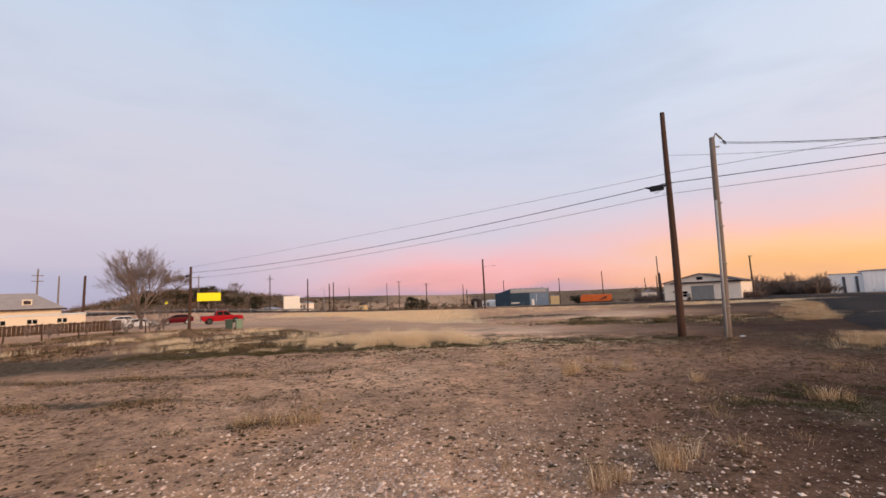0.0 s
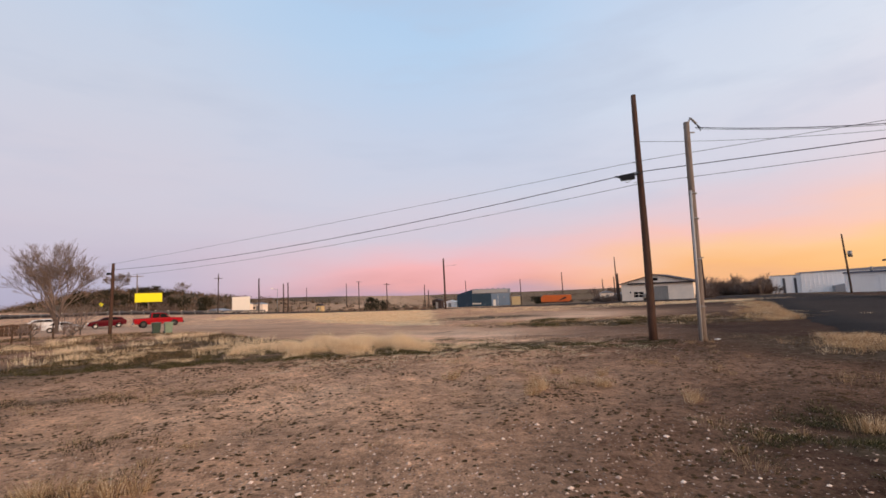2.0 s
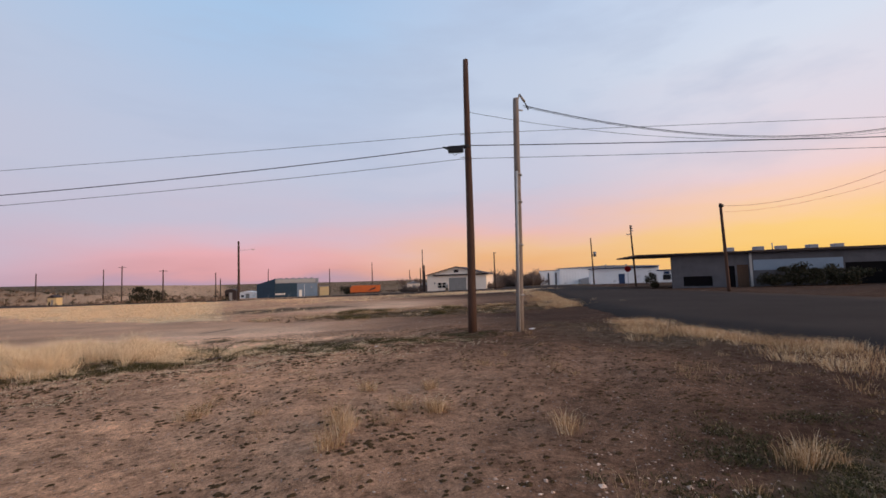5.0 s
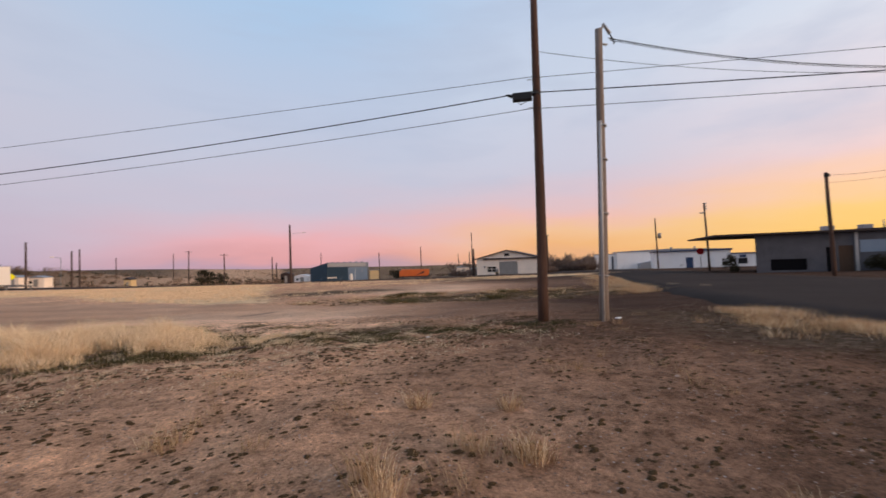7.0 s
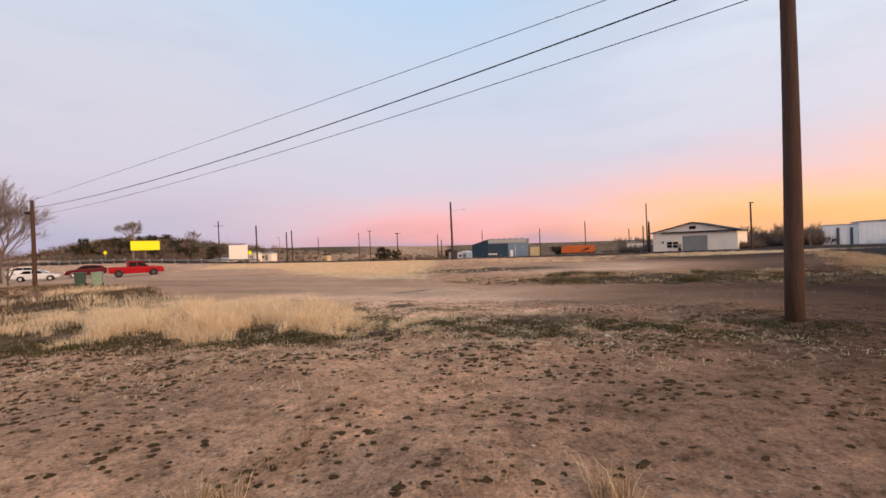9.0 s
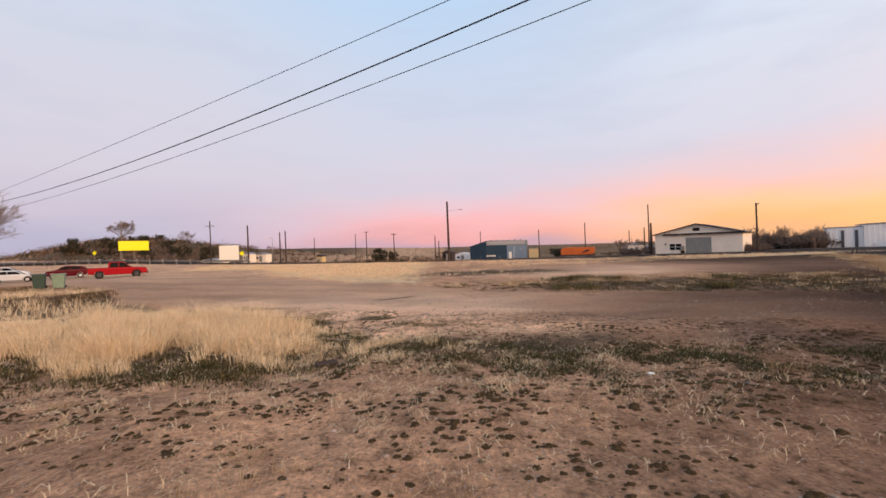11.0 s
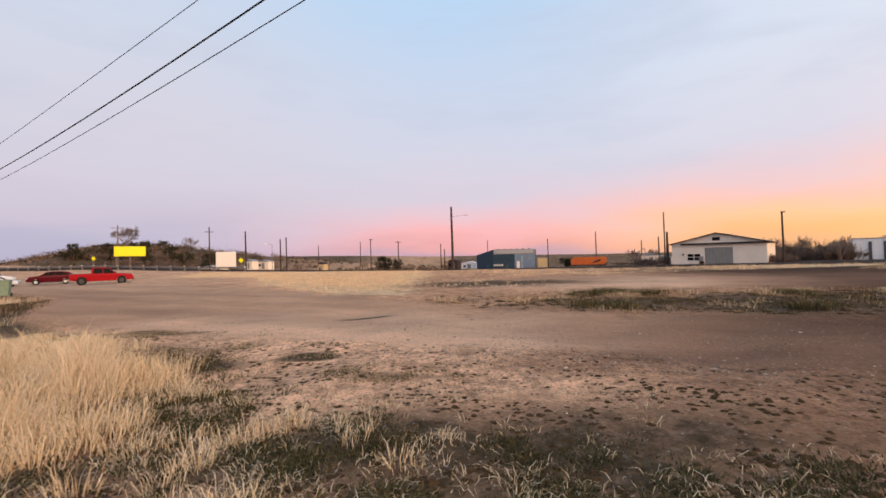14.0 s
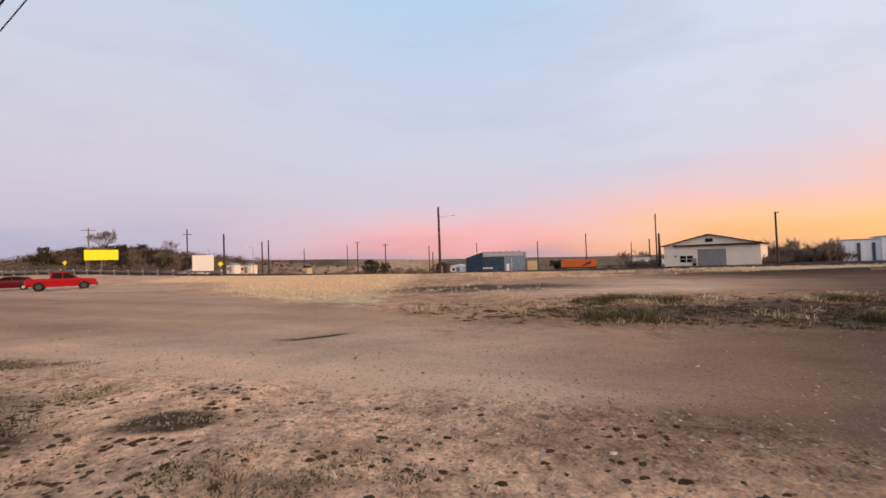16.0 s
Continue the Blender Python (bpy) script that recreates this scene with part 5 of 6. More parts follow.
def sedan(x, y, hx, hy, paint, label, suv=False):
    """Small car, nose along (hx, hy)."""
    p = thing("suv" if suv else "sedan", facing(x, y, ground_at(x, y), hx, hy), label, "car")
    fw, rw, r = 3.75, 0.95, 0.33
    up = 0.2 if suv else 0.0
    low = [(4.62, 0.4), (4.66, 0.62), (4.4, 0.78 + up), (3.4, 0.95 + up), (0.9, 1.0 + up), (0.05, 0.98 + up), (0.0, 0.45)]
    bottom = [(rw - 0.42, 0.36)] + arch(rw, 0.4, 0.34, 1)[::-1] + [(rw + 0.42, 0.28), (fw - 0.42, 0.28)] + arch(fw, 0.4, 0.34, 1)[::-1] + [(fw + 0.42, 0.36)]
    body = car_shell(low + bottom, 1.8, 0.03, paint, p)
    tail = 0.15 if suv else 0.55
    cab = car_shell([(3.45, 0.93 + up), (2.75, 1.38 + up), (2.4, 1.45 + up), (1.5, 1.45 + up), (tail + 0.45, 1.34 + up), (tail, 0.97 + up)], 1.66, 0.05, paint, p, "cabin", 0.3, 1.0 + up)
    for s in (-1, 1):
        g = prism([(3.22, 0.99 + up), (2.7, 1.33 + up), (2.0, 1.37 + up), (2.0, 0.99 + up)], s * 0.832 - 0.02, s * 0.832 + 0.02)
        prism([(1.92, 0.99 + up), (1.92, 1.37 + up), (1.3, 1.36 + up), (tail + 0.35, 1.02 + up)], s * 0.832 - 0.02, s * 0.832 + 0.02, bm=g)
        for v in g.verts:
            v.co.y *= 1 - 0.27 * max(0, v.co.z - 1 - up)
        part("side_window", g, GLASS_DARK, cab)
        for wx in (fw, rw):
            wheel(p, wx, s * 0.68, r, s, PALE_RIM)
        part("headlight", box(4.42, 4.66, s * 0.65 - 0.16, s * 0.65 + 0.16, 0.62 + up / 2, 0.76 + up / 2, 0.02), LAMP_CLEAR, body)
        part("tail_light", box(-0.02, 0.08, s * 0.7 - 0.14, s * 0.7 + 0.14, 0.72 + up, 0.86 + up, 0.02), LAMP_RED, body)
    part("windscreen", prism([(3.43, 0.97 + up), (2.78, 1.37 + up), (2.74, 1.35 + up), (3.38, 0.95 + up)], -0.66, 0.66), GLASS_DARK, cab)
    return p


pickup(-38.0, 65.6, 0.8, 0.6, RED_PAINT, "bright red crew-cab pickup parked on the dirt")
sedan(-43.8, 73.2, -0.78, -0.62, DARK_RED, "dark red car parked behind the pickup", True)
sedan(-50.0, 65.5, 0.82, 0.57, WHITE_PAINT, "white sedan parked on the dirt lot")
sedan(-58.5, 73.5, 0.82, 0.57, WHITE_PAINT, "white car parked behind the sedan", True)


def bin_(x, y, mat, label):
    b = thing("wheelie_bin", pose(x, y, ground_at(x, y)) @ Matrix.Rotation(0.6, 4, "Z"), label, "bin")
    bm = box(-0.3, 0.3, -0.34, 0.34, 0.06, 0.86, 0.03)
    for v in bm.verts:
        k = 0.8 + 0.2 * v.co.z / 0.86
        v.co.x *= k
        v.co.y *= k
    part("tub", bm, mat, b)
    part("lid", box(-0.33, 0.33, -0.38, 0.36, 0.86, 0.93, 0.02), mat, b)
    for s in (-0.26, 0.26):
        part("wheel", tube((s - 0.04, 0.3, 0.1), (s + 0.04, 0.3, 0.1), 0.1, None, 10), TYRE, b)
    part("handle", tube((-0.26, 0.4, 0.84), (0.26, 0.4, 0.84), 0.018, None, 6), mat, b)


bin_(-19.9, 38.9, BIN_GREEN, "dark green wheelie bin on the grass edge")
bin_(-19.3, 39.55, BIN_PALE, "pale green wheelie bin on the grass edge")


def trailer_home():
    """Long cream mobile home, with a hip-roofed building behind and a brown board fence in front."""
    h = thing("mobile_home", facing(-54.4, 35.0, ground_at(-45, 42) - 0.3, 0.68, 0.73), "long cream mobile home with small windows", "building")
    L = 18.8
    wins = [(2.0, 3.0), (5.5, 6.5), (8.7, 9.7), (11.6, 12.4), (14.0, 14.8), (16.4, 17.2)]
    part("wall", wall_with_holes(0, L, 0.4, 2.2, 0, 0.12, [(a, b, 1.4, 1.85) for a, b in wins]), CREAM, h)
    part("wall", box(0, L, 3.3, 3.42, 0.4, 2.2), CREAM, h)
    for x in (0, L - 0.12):
        part("wall", box(x, x + 0.12, 0.12, 3.3, 0.4, 2.2), CREAM, h)
    part("skirt", box(0.05, L - 0.05, 0.05, 3.37, -0.3, 0.4), TAN_PAINT, h)
    arc = [(1.71 - 1.8 * math.cos(math.pi * k / 10), 2.2 + 0.2 * math.sin(math.pi * k / 10)) for k in range(11)]
    bm = prism([(y, z) for y, z in arc], -L - 0.1, 0.1)
    bm.transform(Matrix.Rotation(radians(90), 4, "Z"))
    part("roof", bm, CREAM, h)
    for a, b in wins:
        w = part("window", box(a, b, 0.06, 0.09, 1.4, 1.85), GLASS_DARK, h)
        part("frame", box((a + b) / 2 - 0.03, (a + b) / 2 + 0.03, -0.02, 0.06, 1.4, 1.85), WHITE_METAL, w)
    b = thing("hip_roof_building", facing(-66.0, 45.0, -0.6, 0.68, 0.73), "beige building with a bleached hip roof", "building")
    part("wall", box(0, 18.5, 0, 9, -0.4, 2.6), CREAM, b)
    bm = bmesh.new()
    v = [bm.verts.new(c) for c in ((-0.5, -0.5, 2.6), (19, -0.5, 2.6), (19, 9.5, 2.6), (-0.5, 9.5, 2.6), (3.0, 4.5, 4.9), (15.8, 4.5, 4.9))]
    for f in ((0, 1, 5, 4), (1, 2, 5), (2, 3, 4, 5), (3, 0, 4), (0, 3, 2, 1)):
        bm.faces.new([v[k] for k in f])
    part("roof", bm, SHINGLE, b)
    part("eave", box(-0.55, 19.05, -0.58, -0.5, 2.45, 2.66), DARK_TRIM, b)
    for x, z in ((10.6, 3.55), (14.6, 3.4)):
        c = part("roof_cooler", box(x, x + 1.0, 0.8, 1.8, z - 0.6, z + 0.55, 0.04), CREAM, b, "boxy evaporative cooler on the roof")
        part("grille", box(x + 0.15, x + 0.85, 0.76, 0.8, z - 0.1, z + 0.4), DARK_TRIM, c)
    f = thing("board_fence", facing(-52.6, 33.3, ground_at(-45, 42) - 0.05, 0.68, 0.73), "brown board fence before the mobile home", "fence")
    for k in range(66):
        x = k * 0.33
        part("board", box(x, x + 0.3, 0, 0.03, -0.2, 1.1 + 0.04 * math.sin(k * 2.3)), FENCE_WOOD, f)
    for z in (0.25, 0.85):
        part("rail", box(0, 21.75, 0.03, 0.1, z, z + 0.09), FENCE_WOOD, f)


trailer_home()
pole(-46.0, 53.4, 6.0, WOOD_POLE, 0.17, 0.13, (0.15, 0), "dark wooden pole beside the mobile home")
POLE_T = pole(-75.0, 77.0, 9.6, GREY_POLE, 0.16, 0.12, label="pale pole with transformer behind the roofs", arms=((9.6, 0.8, 40), (8.6, 0.8, 40)))
pole(-72.4, 78.5, 8.2, GREY_POLE, 0.16, 0.12, label="pale bare pole behind the roofs")
bare_tree(-35.9, 49.8, 10.0, "bare winter tree with a wide twiggy crown", 5, 7, 0.0085, 0.2, -0.16, 7, 0.56)
bare_tree(-29.0, 43.5, 3.4, "small bare tree beside the pole", 8, 4, 0.007, 0.05)
bare_tree(-31.5, 45.0, 3.0, "small bare twiggy tree", 12, 4, 0.007, 0.05)
for k, (x, y, hh) in enumerate([(-33.5, 39.5, 1.2), (-31.2, 40.2, 1.3), (-29.4, 39.0, 1.7), (-27.2, 40.2, 1.4), (-35.6, 38.0, 1.1), (-37.5, 41.0, 1.2), (-26.2, 38.4, 1.3), (-39.5, 40.0, 1.1)]):
    bare_tree(x, y, hh, "bare tangled bush along the old fence", 30 + k, 4, 0.006, 0.03, 0.0, 8, 1.0)


def wire_fence():
    """Old posts with thin wires along the weeds."""
    f = thing("wire_fence", pose(0, 0, 0), "old wire fence on leaning wooden posts", "fence")
    tops = []
    for k in range(6):
        x, y = -36 + 2.0 * k, 31.5 + 1.05 * k
        g = ground_at(x, y)
        lean = 0.08 * math.sin(k * 2.1)
        part("post", tube((x, y, g - 0.3), (x + lean, y, g + 1.25 + 0.12 * math.sin(k)), 0.06, 0.05, 7), FENCE_WOOD, f)
        tops.append((x + lean, y, g + 1.1))
    for a, b in zip(tops, tops[1:]):
        for dz in (0, -0.35, -0.7):
            part("wire", tube((a[0], a[1], a[2] + dz), (b[0], b[1], b[2] + dz), 0.004, None, 4), STEEL, f)


wire_fence()

# ---- hill brush and far trees ----
for k, (x, y, w, hh, lab) in enumerate([(-84, 143, 7, 6.0, "dark juniper on the brushy hill"), (-76, 150, 6, 5, "dark juniper on the brushy hill"), (-70, 158, 6, 4.5, "dark juniper on the hill's shoulder"), (-98, 174, 4.5, 2.6, "low dark juniper near the hill's top"), (-11.5, 149.7, 6.4, 5.0, "round dark evergreen beyond the far road"), (-7.5, 152, 3.5, 4.2, "dark evergreen beyond the far road"), (42.4, 134.5, 4.2, 2.8, "dark round shrub beside the orange container")]):
    evergreen(x, y, w, hh, lab, 60 + k)
for k, (x, y, hh) in enumerate([(-88, 176, 5.5), (58, 126, 4.5), (66, 132, 5.0), (96, 108, 5.5), (101, 112, 6.0), (88, 118, 6.5), (105, 128, 7.0), (80, 112, 5.0)]):
    bare_tree(x, y, hh, "bare grey winter tree far off", 100 + k, 5, 0.022, 0.16, 0.0, 6, 0.7)


for k, (x, y, w, hh) in enumerate([(-92, 131, 7, 4.6), (-93, 143, 6, 3.2), (-86, 136, 4.5, 3.4), (-86, 162, 4, 4), (-67, 148, 5, 3.2), (-79, 140, 4.5, 2.6)]):
    evergreen(x, y, w, hh, "dark round juniper among dry hill brush", 300 + k)
for k, (x, y, w, hh) in enumerate([(-88, 134, 7, 3.2), (-96, 156, 7, 3.6), (-85, 155, 7, 4.2), (-72, 134, 8, 4.2), (-80, 132, 8, 4.0), (-76, 141, 8, 4.6), (-66, 140, 6, 3.0), (-60, 136, 6, 2.6)]):
    bare_thicket(x, y, w * 1.3, hh, "brown leafless thicket on the hillside", 320 + k, 0.028)
bare_tree(-114.5, 179.5, 8.0, "hazy bare tree above the yellow sign", 140, 6, 0.022, 0.2, 0.1, 8, 1.0)

rng_far = np.random.default_rng(77)
for k in range(17):
    u, d = rng_far.uniform(0, 1), rng_far.uniform(136, 168)
    x, y = 3 + d * (0.62 + 0.085 * u), 10.4 + d * (0.785 - 0.075 * u)
    bare_thicket(x, y, rng_far.uniform(7, 11), rng_far.uniform(6.0, 8.5), "brown leafless thicket at the street's end", 200 + k, 0.03)
for k, (x, y) in enumerate([(60.5, 82.5), (62.5, 84.5), (47.0, 95.0), (46.0, 97.5)]):
    bare_thicket(x, y, 4.0, 3.0, "brown leafless bush beside the white building", 230 + k, 0.016, "bush")


def far_brush():
    rng = np.random.default_rng(7)
    c = np.concatenate([
        np.stack([rng.normal(-100, 30, 1500), rng.normal(158, 24, 1500)], -1),
        np.stack([rng.uniform(-80, 20, 420), rng.uniform(105, 200, 420)], -1),
        np.stack([rng.uniform(60, 140, 160), rng.uniform(110, 180, 160)], -1),
        np.stack([rng.uniform(-200, 200, 500), rng.uniform(200, 400, 500)], -1)])
    keep = ~((c[:, 0] > 8) & (c[:, 0] < 60) & (c[:, 1] < 175)) & (c[:, 1] > 82 - 0.351 * (c[:, 0] + 8) + 9)
    keep &= ~((c[:, 0] > 55) & (np.abs(c[:, 1] - (76 + (c[:, 0] - 64) * 1.607)) < 16))
    keep &= ~((c[:, 0] > 95) & (c[:, 1] < 125))
    c = c[keep]
    r = rng.uniform(0.5, 2.0, len(c)) * (1 + (c[:, 1] > 200) * 0.7) * np.where((c[:, 0] > -60) & (c[:, 1] < 200), 0.6, 1)
    z = land(c[:, 0], c[:, 1]) + r * 0.3
    pick = rng.uniform(0, 1, len(c)) < 0.3
    for some, mat, name, lab in ((~pick, BRUSH, "brush", "dry brown brush over the hill and flats"), (pick, JUNIPER, "brush_evergreen", "low dark evergreen brush over the hill")):
        v, f = leaf_cloud(np.c_[c, z][some], np.stack([r * 1.3, r * 1.3, r * 0.85], -1)[some], 60, 0.2, rng)
        tagged(leaf_mesh(name, v, f, mat), lab, "brush", kind="stuff")


far_brush()


# ---- grass, weeds and stones of the lot ----
def lane_edge(x):
    return np.interp(x, (-25, -14, -8, -2.5, 4.2, 9.2, 14, 20), (44, 37, 28.6, 25.2, 23.0, 20.9, 18.6, 16.6))


def bank_edge(y):
    """Right border of the tall straw."""
    return np.interp(y, (18, 19.4, 20.5, 22, 23, 25), (2.2, 2.1, 1.6, 1.0, 0.2, -2.4))


def weed_band(x):
    """Middle line of the dark green weeds that go on from the straw."""
    return np.interp(x, (0.8, 1.5, 3.8, 5, 7.5, 11), (21.6, 20.8, 19.4, 18.9, 18.3, 17.4))


def past_lane(x, y):
    """0 on the lane, 1 on the ground beyond it."""
    return np.clip((y - np.interp(x, (-12, -2.7, 2, 5.2, 11.2, 17, 24), (46, 37.5, 32, 28, 25.2, 22.8, 21))) / 0.9, 0, 1)


def tall_straw():
    rng = np.random.default_rng(11)
    c = inside(5200, -15, 2.4, 18.4, 25.5, lambda x, y: (y < lane_edge(x) - 0.9) * np.clip((bank_edge(y) - x) / 0.7, 0, 1) * np.clip(patchy(x, y, 2.1) * 2.6 - 0.8, 0.03, 1) * np.clip((y - 18.3) / 1.3, 0.1, 1) * np.interp(x, (-15, -8, -4), (0.12, 0.4, 1)) * np.where(x > -4, 1, np.clip(patchy(x, y, 0.8, 2) * 2 - 0.6, 0, 1)), rng)
    per = 46
    r, out = fanned(c, per, rng.uniform(0.05, 0.13, len(c)), rng)
    each = np.repeat(rng.uniform(0.5, 1.25, len(c)), per)
    h = 0.15 + 0.6 * each * np.exp(-((r[:, 0] + 1.6) / 4.2) ** 2 - ((r[:, 1] - 21.2) / 2.3) ** 2) * (0.35 + 0.75 * patchy(r[:, 0], r[:, 1], 2.9, 1))
    blades("tall_dry_grass", r, h, 0.0062, 0.8, DRY_BLADE, "tall pale dry grass bank at the lot's edge", seed=2, out=out)
    # ochre dead leaves in the lower half of the bank
    c2 = c[rng.uniform(0, 1, len(c)) < 0.6]
    r, out = fanned(c2, 18, 0.14, rng)
    blades("dry_undergrowth", r, 0.2, 0.007, 1.2, OCHRE_BLADE, "dull ochre undergrowth in the tall grass", seed=44, out=out)
    # dark green growth along its foot, and between the clumps to deepen the shade there
    c = inside(5200, -14, 2.6, 17.9, 23, lambda x, y: np.clip(1.3 * bell(x, y, -3, 18.45, 9, 0.4) * np.clip(patchy(x, y, 1.3, 2) * 1.6 - 0.2, 0, 1) + 0.2, 0, 1) * (x < bank_edge(y) + 0.5), rng)
    r, out = fanned(c, 26, 0.09, rng)
    blades("dark_green_weeds", r, 0.1, 0.012, 1.2, GREEN_MAT, "dark green weeds at the straw's foot", "weeds", seed=3, out=out)


def mid_weeds():
    rng = np.random.default_rng(12)
    # low dark mats, in a band with ragged borders
    c = inside(11500, 0.4, 10.8, 16.4, 22.8, lambda x, y: np.exp(-((y - weed_band(x)) / np.where(y > weed_band(x), 0.45, 1.05)) ** 2) * np.clip(patchy(x, y, 2.6, 2) * patchy(x, y, 5.5, 5) * 3.4 - 0.3, 0, 1) * np.clip((10.8 - x) / 3, 0, 1), rng)
    r, out = fanned(c, 40, rng.uniform(0.04, 0.12, len(c)), rng)
    blades("dark_green_weeds", r, 0.05, 0.011, 1.5, GREEN_MAT, "low dark green weed mats beside the straw", "weeds", seed=30, out=out)
    # broken straw over and before them
    c = inside(3000, -3, 9.0, 16.3, 21.8, lambda x, y: np.clip(1.2 * bell(x, y, 2.6, 19.0, 2.4, 1.5) + 0.3 * (y < weed_band(x) + 0.2) * (x < 7.5), 0, 1) * np.clip(patchy(x, y, 3.3, 7) * 1.8 - 0.45, 0, 1), rng)
    r, out = fanned(c, 12, 0.05, rng)
    blades("short_dry_grass", r, 0.085, 0.006, 1.9, DRY_BLADE, "short broken straw tufts on dirt", seed=4, out=out)
    c = inside(420, 0.8, 4.6, 18.6, 21.6, lambda x, y: (y < weed_band(x) + 0.3) * np.clip((4.6 - x) / 2, 0, 1) * np.clip(patchy(x, y, 3.1, 4) * 2.4 - 1.0, 0, 1), rng)
    r, out = fanned(c, 34, 0.07, rng)
    blades("short_dry_grass", r, 0.19, 0.006, 1.2, DRY_BLADE, "loose pale straw clumps among green weeds", seed=41, out=out)
    r, out = fanned(c[::2] + 0.06, 16, 0.07, rng)
    blades("short_dry_grass", r, 0.09, 0.006, 1.5, OCHRE_BLADE, "dull broken grass among green weeds", seed=46, out=out)
    # fallen straw stalks
    c = inside(2600, -4, 9, 15.5, 19.2, lambda x, y: 0.2 + 0.8 * np.clip(patchy(x, y, 2.2, 3) * 1.6 - 0.5, 0, 1), rng)
    blades("fallen_straw", tufts(c, 3, 0.05, rng), 0.085, 0.006, 2.6, DRY_BLADE, "fallen bits of pale straw on the dirt", seed=45)
    # green patch nearer the start
    c = inside(2600, 4, 9.5, 5.5, 9.6, lambda x, y: np.clip(1.2 * bell(x, y, 6.4, 7.6, 1.3, 0.7), 0, 1) * np.clip(patchy(x, y, 3.0, 2) * 1.6 - 0.3, 0, 1), rng)
    r, out = fanned(c, 40, rng.uniform(0.04, 0.1, len(c)), rng)
    blades("dark_green_weeds", r, 0.05, 0.009, 1.4, GREEN_MAT, "dark green weed patch on bare dirt", "weeds", seed=43, out=out)


def dirt_tufts():
    """Dull dry tufts on the bare dirt, thin and wide, some with a dark foot."""
    rng = np.random.default_rng(13)
    c = inside(900, -12, 18, 2.5, 17.4, lambda x, y: 0.05 + 0.8 * np.clip(patchy(x, y, 0.7, 6) * patchy(x, y, 1.9, 2) * 2.0 - 0.35, 0, 1), rng)
    per = 44
    r, out = fanned(c, per, rng.uniform(0.05, 0.13, len(c)), rng)
    h = np.repeat(rng.uniform(0.07, 0.22, len(c)), per)
    blades("dry_grass_tufts", r, h, 0.0038, 1.0, OCHRE_BLADE, "thin dull dry tufts on the dirt", seed=6, out=out)
    # the taller ones, each where it stands out
    c = np.array([[1.5, 4.7], [1.7, 4.9], [2.45, 4.95], [2.6, 5.2], [3.2, 11.1], [3.3, 11.4], [4.3, 13.1], [4.2, 11.7], [4.6, 11.2], [4.75, 11.3], [5.5, 9.6], [2.95, 10.6], [6.8, 7.7], [6.5, 7.6], [-2.8, 7.5], [-2.4, 7.3], [-3.4, 7.6], [5.2, 12.4], [1.6, 13.2]])
    c = np.repeat(c, 3, 0) + rng.normal(0, 0.09, (len(c) * 3, 2))
    r, out = fanned(c, 50, 0.06, rng)
    blades("dry_grass_tufts", r, np.repeat(rng.uniform(0.16, 0.34, len(c)), 50), 0.0042, 0.8, OCHRE_BLADE, "taller ochre grass tufts on the dirt", seed=61, out=out)
    r, out = fanned(c[::2], 20, 0.05, rng)
    blades("dry_grass_tufts", r, 0.28, 0.004, 0.8, DRY_BLADE, "pale stalks in the dirt's grass tufts", seed=62, out=out)


